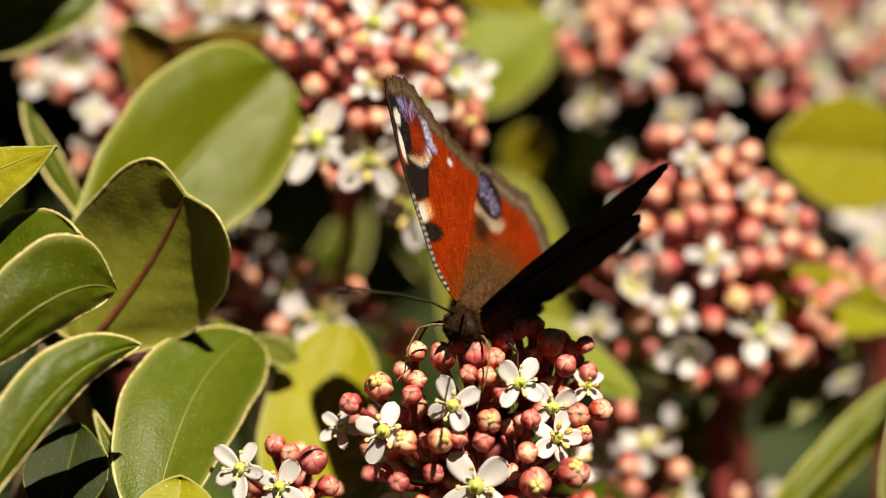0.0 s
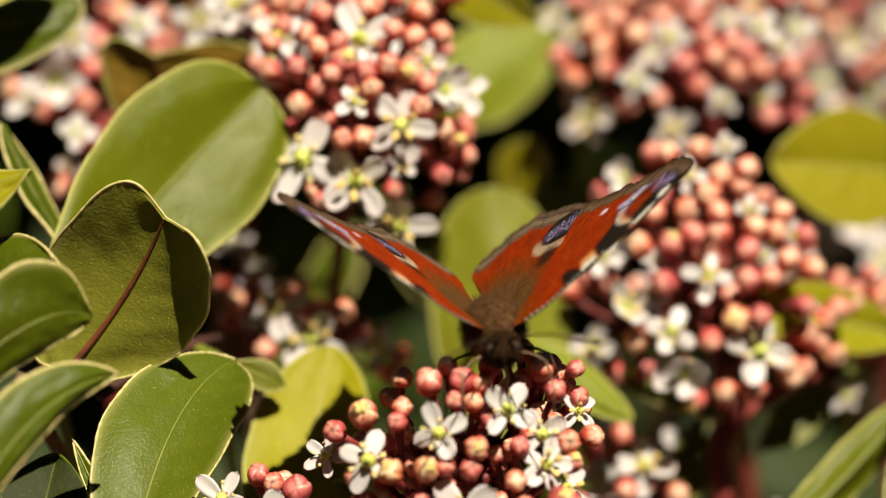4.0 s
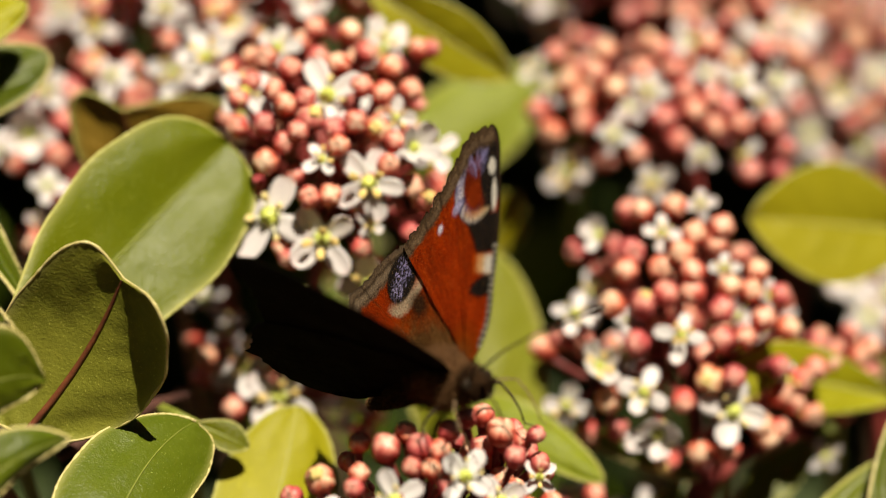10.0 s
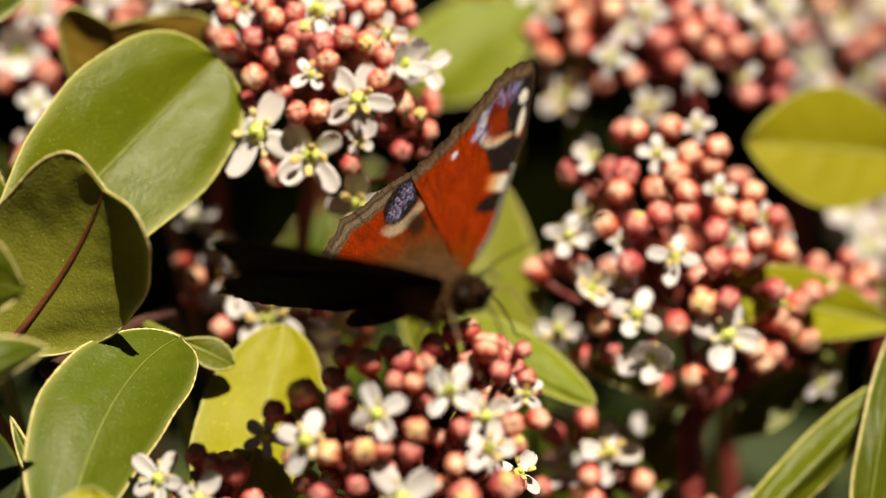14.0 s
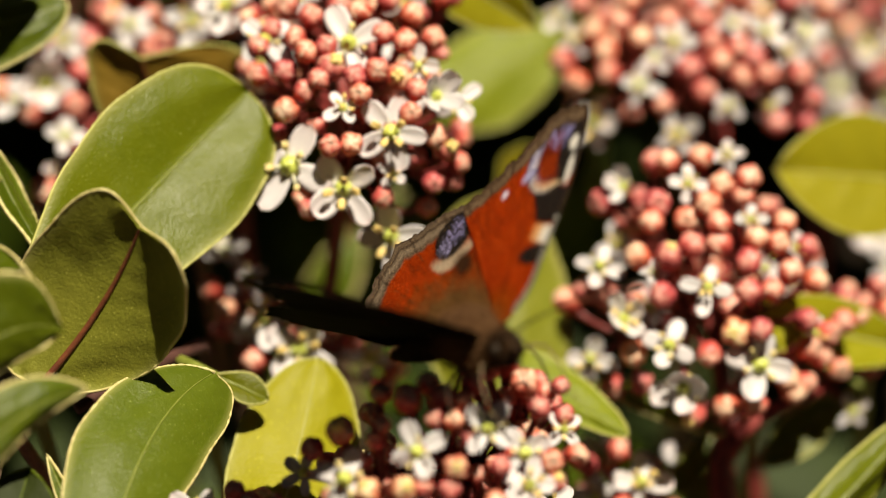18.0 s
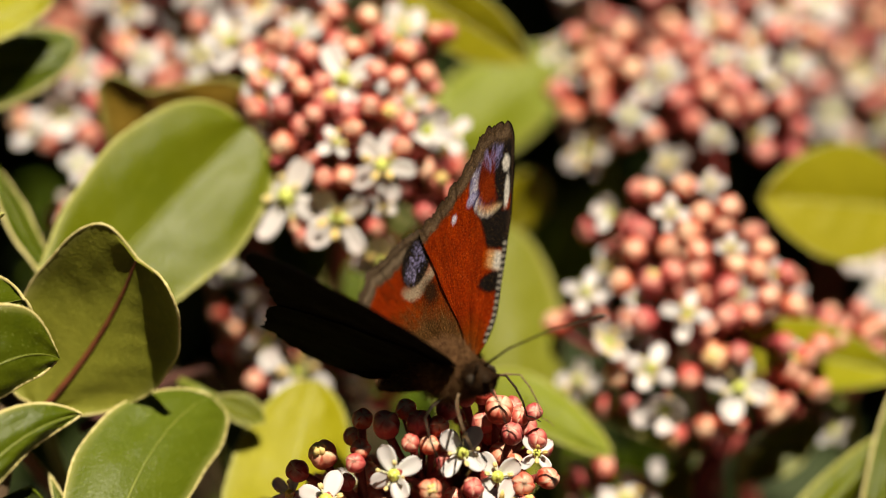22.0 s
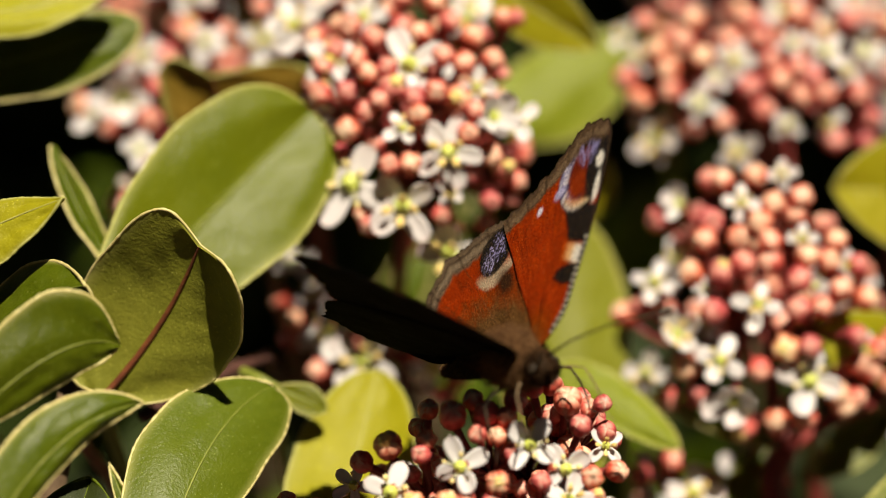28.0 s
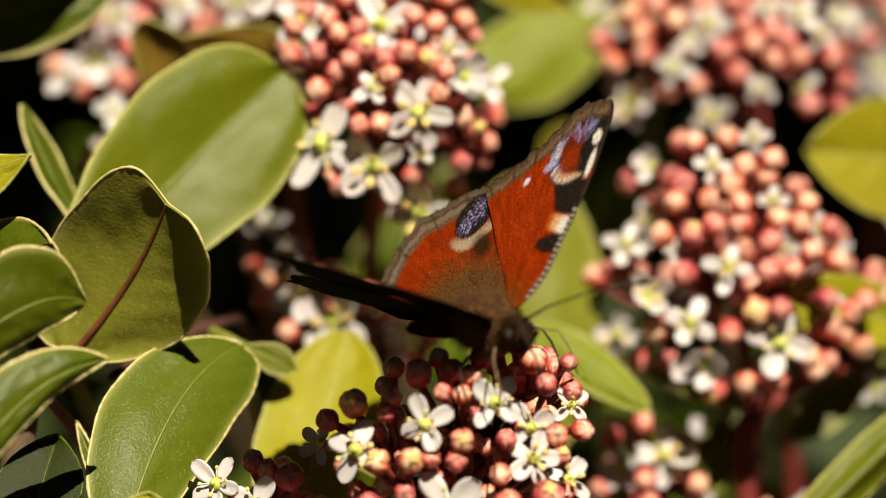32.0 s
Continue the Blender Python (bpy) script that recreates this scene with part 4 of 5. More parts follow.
c.spray(buds=[(-8.7, -7.3, 18.2, 2.00), (-8.4, 1.8, 20.2, 1.83), (-6.7, -1.3, 21.6, 1.71), (-15.2, 0.6, 14.8, 1.93), (-9.5, -10.5, 17.1, 1.79)], blossoms=[(-12.7, -0.3, 17.7, 2.53)])
c.spray(buds=[(21.5, -0.1, -5.7, 1.86), (17.8, -7.9, 0.4, 1.82), (22.8, -1.0, -10.0, 1.86), (17.5, -6.7, -7.2, 1.84), (20.5, -1.9, -1.9, 1.75), (22.5, -1.6, -7.3, 1.75)], blossoms=[(20.5, -4.0, -15.7, 2.59)])
c.spray(buds=[(-0.4, -13.2, 14.9, 1.88), (-0.4, -12.5, 17.7, 1.78), (3.6, -13.5, 12.5, 1.88), (7.8, -10.3, 13.6, 1.69), (8.9, -7.3, 15.1, 1.70), (12.1, -9.5, 12.7, 1.70), (4.6, -10.9, 14.4, 1.79)], blossoms=[(4.1, -10.9, 17.5, 2.28), (5.9, -13.9, 11.6, 1.78), (10.5, -9.8, 12.8, 2.10)])
c.spray(buds=[(1.0, -18.3, -7.2, 1.90), (4.6, -19.8, -6.1, 1.89), (15.1, -12.1, 0.7, 1.91), (12.4, -13.3, -1.0, 1.81), (10.3, -16.2, -6.0, 1.81), (14.2, -12.7, -2.5, 1.71), (9.2, -15.8, -4.4, 1.80), (12.1, -14.2, -5.8, 1.71)], opening=[(-3.6, -19.9, -7.5, 1.80)], blossoms=[(5.1, -19.8, -0.2, 4.86), (13.4, -13.1, 1.2, 2.51)])
c.spray(buds=[(-11.9, -16.8, 0.2, 1.89), (-18.1, -8.0, 5.4, 1.82), (-20.2, -2.1, 0.7, 1.84), (-10.4, -14.3, -5.7, 1.71), (-14.1, -9.9, -8.5, 1.73)], blossoms=[(-13.2, -15.1, 4.5, 3.58), (-17.4, -9.7, -4.4, 3.45), (-16.4, -9.9, 10.1, 3.00)])
c.spray(buds=[(3.6, -17.2, 9.4, 1.88), (9.5, -12.8, 10.2, 1.79), (13.2, -11.0, 8.2, 1.80), (11.4, -14.6, 4.2, 1.69), (5.1, -19.2, 5.0, 1.68), (6.8, -15.7, 9.3, 1.68), (1.6, -13.6, 5.5, 1.70)], opening=[(2.0, -17.9, 4.1, 2.08)])
c.fill(84, (17, 10, 16), (0, 6, 0))
c.stem([(0.0033, -0.0218, -0.0386), (0.0016, -0.0172, -0.0288), (0.0009, -0.0129, -0.0197), (0.0020, -0.0105, -0.0144), (0.0056, -0.0075, -0.0122)], [0.0019, 0.0018, 0.0017, 0.0014, 0.0011], "stem")
c.stem([(0.0010, -0.0133, -0.0205), (0.0041, -0.0110, -0.0151), (0.0101, -0.0087, -0.0121), (0.0163, -0.0061, -0.0106)], [0.0012, 0.0011, 0.0010, 0.0009], "stem")
c.fill(28, (8, 6, 6), (18, 4, -6))
c = Cluster((-0.0172, 0.0565, 0.7982), (-0.0339, 0.1021, 0.6876), "rounded cluster of coral buds with open white flowers below", 11)
c.spray(buds=[(0.7, -18.2, 4.6, 1.60), (-5.7, -16.9, -3.5, 1.54), (-2.2, -19.0, 4.6, 1.52), (-4.6, -18.0, -4.7, 1.54), (4.7, -17.0, -3.5, 1.54), (-4.2, -12.4, 5.1, 1.54), (2.5, -12.1, 6.6, 1.54), (4.7, -13.7, 0.8, 1.54)], blossoms=[(5.9, -16.5, 5.6, 4.73), (-7.5, -16.6, 0.8, 5.83), (-0.4, -18.5, -1.6, 5.05), (-0.4, -16.0, 8.9, 2.59), (6.2, -17.3, -0.1, 1.99)])
c.spray(buds=[(-12.0, -8.9, 10.9, 1.62), (-8.3, -9.5, 11.6, 1.62), (-5.2, -11.1, 15.0, 1.61), (-11.8, -4.5, 13.2, 1.55), (-7.8, -13.9, 7.7, 1.76), (-5.6, -12.8, 10.1, 1.53), (-10.3, -2.7, 15.0, 1.56), (-3.7, -13.0, 11.7, 1.53), (-6.8, -7.1, 15.4, 1.54), (-2.6, -10.9, 15.7, 1.53), (-5.0, -3.7, 16.9, 1.70), (-9.5, -10.4, 2.7, 1.55), (-14.4, -2.1, 5.0, 1.57)], opening=[(-2.2, -11.8, 12.8, 1.99)], blossoms=[(-11.1, -3.9, 13.8, 3.88)])
c.spray(buds=[(11.8, -12.8, 3.6, 1.77), (9.2, -12.6, 9.9, 1.53), (8.5, -15.4, 7.9, 1.53)], blossoms=[(11.9, -11.6, 8.7, 3.54), (14.9, -7.7, 6.4, 3.26)])
c.spray(buds=[(5.5, 2.0, 17.2, 1.72), (-1.3, -1.5, 17.7, 1.71), (-8.2, 2.2, 16.3, 1.73), (3.2, 7.1, 17.8, 1.74), (-1.5, 8.4, 18.2, 1.74)], blossoms=[(-17.2, 12.0, 12.8, 4.17), (-6.9, 7.5, 16.0, 3.17)])
c.spray(buds=[(11.5, -13.5, -3.0, 1.55), (14.1, -9.6, -4.3, 1.56), (14.9, -10.3, -1.5, 1.56), (9.2, -11.7, -0.1, 1.55)], opening=[(13.3, -12.8, 1.6, 1.85)])
c.spray(buds=[(10.7, -9.3, -8.5, 1.49)], blossoms=[(5.8, -15.6, -9.9, 4.81)])
c.spray(buds=[(4.1, -12.6, 13.1, 1.68), (1.3, -12.9, 12.1, 1.61), (7.8, -8.2, 15.4, 1.69), (4.8, -7.9, 16.1, 1.62), (1.9, -15.5, 10.7, 1.52), (1.8, -4.5, 18.0, 1.70), (8.5, -2.1, 16.3, 1.71), (11.5, -2.6, 13.3, 1.71)], opening=[(6.9, -11.7, 11.6, 1.84)], blossoms=[(0.3, -9.0, 15.3, 4.76), (9.6, -9.0, 12.1, 2.62)])
c.fill(84, (17, 10, 17), (0, 7, 2))
c = Cluster((-0.0261, 0.0507, 0.7668), (-0.0266, 0.0982, 0.6793), "small cluster of white flowers and pink buds in half shade", 13)
c.spray(buds=[(13.2, 4.9, -8.7, 1.64), (-7.2, 3.4, 1.0, 1.62), (-10.8, 13.6, 2.3, 1.65), (14.8, 7.2, -7.1, 1.81)], blossoms=[(-9.2, 16.5, 7.2, 3.30), (11.6, 5.6, -4.6, 3.27), (-5.9, 12.4, 4.6, 2.79)])
c.spray(buds=[(-1.3, -2.0, 7.9, 1.67), (6.8, -4.4, 6.0, 1.75), (-4.0, -7.0, 1.3, 1.75), (9.3, 2.1, -0.2, 1.62)], blossoms=[(2.0, -7.9, 3.4, 4.91), (-2.8, -3.9, 6.2, 4.46)])
c.fill(21, (8, 7, 7), (0, 6, -2))
c = Cluster((0.0366, 0.0969, 0.7902), (0.0473, 0.0752, 0.6774), "blurred cluster of pink buds and white flowers further back", 17)
c.spray(buds=[(-0.4, -14.0, 6.6, 1.91), (2.9, -14.2, 4.2, 1.83), (-3.2, -9.4, 11.1, 1.83), (-1.7, -12.4, 8.8, 1.83), (-7.7, -8.7, 10.8, 1.84), (2.3, -13.2, 8.2, 1.82), (4.6, -13.6, 6.9, 1.82), (-4.8, -6.2, 13.2, 1.84), (2.4, -6.1, 13.7, 1.84), (9.8, -5.8, 12.2, 1.84)], blossoms=[(6.4, -12.0, 10.2, 2.95), (1.6, -10.3, 10.9, 2.18)])
c.spray(buds=[(-11.9, -11.4, 8.9, 1.83), (-16.7, -10.0, 6.4, 1.84), (-18.3, -6.8, 8.1, 1.85), (-21.1, -10.4, 1.7, 1.93), (-14.3, -7.2, 9.7, 1.84), (-16.2, -11.2, 3.5, 1.84), (-22.7, -7.3, 3.9, 1.85), (-13.0, -6.4, 12.8, 1.84)], blossoms=[(-18.6, -10.2, -4.7, 3.97), (-21.0, -6.7, 7.1, 2.42)])
c.spray(buds=[(6.4, -15.0, 4.6, 1.82), (8.2, -14.5, -2.9, 2.01), (11.5, -14.1, 4.2, 1.91), (13.4, -12.3, -0.4, 1.84), (12.6, -12.7, -3.7, 1.84)], blossoms=[(7.2, -14.7, -0.4, 2.62), (9.4, -11.9, 7.2, 2.61), (12.3, -9.5, 9.2, 2.62)])
c.spray(buds=[(-4.8, -14.1, 5.2, 2.00), (-13.1, -13.6, -1.3, 1.92), (-2.6, -15.5, 2.3, 1.83), (-8.7, -15.0, 0.2, 1.74)], blossoms=[(-7.0, -12.2, 8.8, 3.13), (0.9, -15.8, 0.1, 2.61), (-6.5, -16.8, -3.7, 3.27), (-12.1, -15.3, 3.2, 2.87), (-9.7, -12.9, 6.6, 2.18)])
c.spray(buds=[(-20.1, -0.2, 10.0, 1.86)], blossoms=[(-23.1, 2.0, 7.2, 2.68)])
c.fill(56, (20, 8, 11), (0, 6, 4))
c = Cluster((0.0696, 0.1430, 0.7753), (0.0758, 0.1133, 0.6644), "far cluster of pale pink buds and flowers", 19)
c.spray(buds=[(-4.0, -19.2, 2.4, 1.82), (-1.2, -18.6, 4.2, 1.82), (-5.9, -14.8, 11.7, 1.82), (2.7, -16.6, 6.4, 1.82), (2.3, -17.8, -3.3, 1.83), (-2.8, -12.2, 13.8, 1.82)], blossoms=[(-5.9, -17.0, 6.5, 3.64), (-1.9, -19.2, -1.7, 3.65), (-0.2, -15.6, 9.0, 3.64), (4.0, -16.5, 1.3, 3.66)])
c.spray(buds=[(-16.6, -14.8, 0.6, 1.83), (-12.4, -17.1, 4.6, 1.82), (-8.7, -15.9, 9.1, 1.82), (-7.3, -18.5, -4.0, 1.83), (-11.2, -12.4, 10.8, 1.83), (-14.3, -14.5, -5.6, 1.84)], blossoms=[(-14.7, -11.9, 6.6, 3.67), (-10.5, -18.8, 0.2, 3.83), (-12.6, -7.1, 14.9, 3.68)])
c.fill(56, (22, 10, 15), (0, 4, 2))
c = Cluster((0.0228, 0.0428, 0.7450), (0.0288, 0.0341, 0.6838), "small blurred cluster of white flowers and coral buds", 23)
c.spray(buds=[(4.8, -7.1, 3.5, 1.71), (14.6, 1.7, -5.4, 1.60), (2.4, -8.4, -1.9, 1.64)], blossoms=[(5.5, -7.5, -0.2, 2.61), (21.4, 7.4, -8.1, 1.93)])
c.spray(buds=[(-2.7, -2.8, 10.8, 1.71), (-2.5, -9.7, 5.8, 1.70), (-1.9, -10.8, 2.5, 1.70), (-7.2, -2.3, 8.4, 1.64), (-8.4, -5.6, 1.9, 1.64), (-4.6, -8.4, -1.9, 1.64)], blossoms=[(-0.0, -6.9, 8.0, 4.15), (-6.0, -5.8, 5.0, 2.79)])
c.fill(21, (7, 6, 7), (0, 5, -4))
c = Cluster((-0.0587, 0.0802, 0.7827), (-0.0515, 0.0586, 0.6890), "blurred cluster of buds and pale petals behind the leaves", 29)
c.spray(buds=[(2.4, 2.1, 12.6, 2.00), (-9.1, 5.0, 8.2, 2.02), (-4.3, -2.6, 8.5, 1.99), (1.8, -4.7, 10.3, 1.98)], blossoms=[(-6.0, -1.1, 9.7, 3.82), (-2.6, -0.2, 12.1, 4.15)])
c.spray(buds=[(-2.1, -11.2, 0.1, 1.97)], blossoms=[(0.7, -8.5, 7.2, 2.79), (-3.0, -9.8, -4.6, 2.15), (-0.7, -8.7, 1.8, 2.15)])
c.spray(buds=[(7.9, 14.3, 14.8, 2.04), (2.9, 9.7, 14.7, 2.03), (19.8, 22.8, 9.7, 1.91), (13.1, 11.5, 12.2, 1.87), (18.1, 23.3, 14.3, 1.90), (8.6, 18.6, 17.9, 1.88), (4.4, 14.9, 17.4, 1.87)], blossoms=[(5.5, 7.6, 13.6, 4.21), (11.3, 14.5, 14.7, 4.77), (15.5, 19.2, 12.0, 4.30), (23.3, 28.8, 10.3, 5.26)])
c.fill(35, (14, 8, 12), (4, 6, 8))
c = Cluster((0.0664, 0.1013, 0.7569), (0.0727, 0.0712, 0.6688), "far pale flowers at the edge of the shrub", 31)
c.spray(buds=[(3.9, -5.2, -1.7, 1.94), (2.2, -0.6, 7.3, 1.94)], blossoms=[(-3.0, -4.6, 6.1, 4.04), (-1.0, -8.7, 1.0, 4.03), (2.7, -4.6, 3.1, 4.05)])
c.fill(7, (6, 5, 6), (0, 5, 0))

dome_cluster((-0.0389, 0.0974, 0.8022), "cluster of coral buds and white flowers high in the shrub", 37, (15, 12, 13), 10)
dome_cluster((-0.0243, 0.0965, 0.8129), "cluster of coral buds at the top of the shrub", 41, (14, 11, 12), 9)
dome_cluster((-0.0662, 0.1478, 0.7915), "blurred cluster of pale pink buds and flowers further back", 43, (17, 12, 15), 10)
dome_cluster((0.0333, 0.1326, 0.7976), "blurred cluster of pink buds and flowers high in the shrub", 53, (18, 12, 14), 10)
dome_cluster((0.0631, 0.1882, 0.7761), "far pale pink cluster of buds and flowers", 59, (20, 14, 17), 11)
dome_cluster((0.0841, 0.1989, 0.7522), "far pale pink cluster of buds and flowers", 61, (20, 14, 20), 11)


# ---- the butterfly ----
BF = 0.001108  # metres to one unit of the body's plan (about a millimetre)
FORE = [(0.0, 11.6), (2, 12.9), (4.5, 13.6), (8.6, 13.6), (12, 13.4), (15.3, 13.1), (20.7, 12.0), (24.5, 10.9), (26.6, 9.7), (27.4, 8.3), (27.2, 6.4), (26.0, 4.0),
        (24.3, 2.6), (22.6, 1.6), (19.8, -0.7), (17.5, -3.2), (15.2, -5.6), (13.6, -5.0), (10.4, -1.0), (6.5, 3.6), (3.0, 7.2), (0.0, 9.2)]
HIND = [(0.0, 10.4), (5, 8.0), (10, 3.0), (14.4, -3.2), (15.0, -6.0), (14.3, -8.9), (12.8, -11.6), (11.2, -14.0), (9.8, -17.0), (8.4, -16.6), (6.3, -17.8),
        (3.8, -17.8), (1.2, -17.4), (-1.0, -15.4), (-2.0, -11.0), (-2.2, -5.0), (-1.6, 1.0), (-0.6, 6.0)]


def blend(a, b, f):
    return [p + (q - p) * f for p, q in zip(a, b)]


def soft(d, edge, width):
    """1 inside the edge, 0 outside."""
    return max(0.0, min(1.0, 0.5 - (d - edge) / width))


def oval(x, y, cx, cy, rx, ry, turn=0.0):
    c, s = math.cos(turn), math.sin(turn)
    u, v = (x - cx) * c + (y - cy) * s, -(x - cx) * s + (y - cy) * c
    return math.hypot(u / rx, v / ry)


RUST, BROWN, BLACK = (0.27, 0.020, 0.0012), (0.082, 0.050, 0.028), (0.010, 0.008, 0.008)
WHITE, LILAC = (0.78, 0.74, 0.66), (0.42, 0.40, 0.62)


def fore_color(x, y, rim, costa):
    g = noise.noise((x * 0.9, y * 0.9, 3)) * 0.5
    fine = noise.noise((x * 5.5, y * 5.5, 7))
    c = blend(RUST, (0.25, 0.022, 0.003), max(0, g + 0.25 * fine + 0.2))
    ang, far = math.atan2(y - 11, x + 0.01), math.hypot(x, y - 11)
    ray = abs(math.sin(ang * 19))
    streak = noise.noise((ang * 26, far * 0.30, 4)) + 0.6 * noise.noise((ang * 70, far * 0.5, 6))
    c = blend(c, (0.13, 0.012, 0.002), max(0, min(0.7, 0.6 * streak)))
    c = blend(c, (0.46, 0.060, 0.006), max(0, min(0.6, -0.5 * streak)))
    c = blend(c, (0.22, 0.028, 0.010), 0.5 * soft(ray, 0.06, 0.1))
    c = blend(c, (0.12, 0.05, 0.015), soft(math.hypot(x, y - 9), 3.2 + fine, 4.0) * 0.8)
    # dark costal blotches and pale bars
    c = blend(c, BLACK, soft(oval(x, y, 8.5, 11.8, 1.25, 2.9, -0.12), 1 + 0.12 * fine, 0.25))
    edge = y - (6.4 + 0.8 * (16.1 - x)) + 0.3 * fine
    c = blend(c, BLACK, min(soft(-edge, 0, 0.5), soft(abs(x - 14.6), 2.3 + 0.2 * fine, 0.4)))
    bar = soft(abs(x - 10.9 - 0.10 * (12 - y)), 1.0 + 0.2 * fine, 0.5) * soft(9.4 - y, 0.2 * fine, 1.4)
    k = max(0.0, min(1.0, (y - 8.8) / 3.2 + 0.25 * fine))
    c = blend(c, blend((0.50, 0.09, 0.006), (0.78, 0.62, 0.34), k), bar)
    c = blend(c, WHITE, bar * soft(11.2 - y, 0.2 * fine, 0.9))
    # the eye spot below the tip
    e = oval(x, y, 20.8, 7.3, 4.9, 4.1, -0.35)
    c = blend(c, BLACK, soft(oval(x, y, 21.3, 7.4, 5.9, 4.5, -0.33), 1, 0.1))
    low = soft(y + 0.55 * (x - 20.8), 6.4, 2.2)
    around = math.atan2(y - 7.3, x - 20.8)
    sprinkle = noise.noise((around * 7, e * 2.2, 31)) + 0.5 * noise.noise((x * 3.4, y * 3.4, 37))
    arc = soft(abs(e - 0.80), 0.19, 0.12) * low * max(0.0, min(1.0, 0.75 + 1.3 * sprinkle))
    c = blend(c, blend((0.24, 0.22, 0.46), WHITE, max(0.0, min(1.0, 0.25 + 1.1 * sprinkle))), arc)
    c = blend(c, (0.13, 0.016, 0.008), soft(oval(x, y, 20.6, 7.2, 3.5, 2.3, -0.35), 1 + 0.25 * sprinkle, 0.3))
    c = blend(c, (0.26, 0.035, 0.012), soft(oval(x, y, 19.3, 7.2, 1.8, 1.6, -0.3), 1 + 0.3 * sprinkle, 0.7) * 0.7)
    moon = soft(abs(e - 0.85), 0.12, 0.12) * soft(x, 17.5 + 0.4 * fine, 0.8) * soft(5.6 - y, 0, 1.2)
    c = blend(c, blend((0.60, 0.17, 0.02), (0.78, 0.64, 0.42), max(0.0, min(1.0, (e - 0.72) * 4))), moon * (0.75 + 0.5 * fine))
    c = blend(c, BLACK, soft(oval(x, y, 21.2, 9.2, 3.4, 1.15, -0.3), 1 + 0.15 * fine, 0.3))
    c = blend(c, WHITE, soft(oval(x, y, 19.0, 11.1, 1.9, 0.5, -0.2), 1 + 0.3 * fine, 0.4))
    c = blend(c, WHITE, soft(oval(x, y, 22.3, 10.0, 1.0, 0.7, -0.4), 1 + 0.2 * fine, 0.4))
    c = blend(c, (0.27, 0.25, 0.48), soft(oval(x, y, 23.4, 6.9, 1.7, 1.6, -0.4), 1 + 0.5 * sprinkle, 0.6) * max(0.0, min(1.0, 0.4 + 1.3 * sprinkle)))
    # two small pale dots
    c = blend(c, (0.70, 0.66, 0.80), soft(math.hypot(x - 15.8, y - 1.4), 0.5, 0.3))
    c = blend(c, LILAC, soft(oval(x, y, 18.0, 4.2, 0.9, 0.6, 0.6), 1, 0.6) * 0.9)
    # brown border, veins ending in it, checkered leading edge
    c = blend(c, blend(BROWN, (0.17, 0.12, 0.078), max(0, fine)), soft(rim, 2.2 + 0.5 * fine, 0.5))
    c = blend(c, (0.05, 0.03, 0.02), soft(rim, 0.35, 0.3) * 0.8)
    c = blend(c, (0.03, 0.018, 0.012), soft(ray, 0.07, 0.08) * soft(rim, 2.4, 0.4) * 0.85)
    c = blend(c, (0.19, 0.13, 0.085), soft(abs(rim - 1.3), 0.3, 0.4) * soft(-ray, -0.2, 0.2) * 0.5)
    if x < 13.5:
        c = blend(c, (0.42, 0.39, 0.33) if math.sin(x * 8.4) > 0.15 else BLACK, soft(costa, 0.85, 0.25))
    else:
        c = blend(c, (0.035, 0.022, 0.015), soft(costa, 0.5, 0.3))
    return c


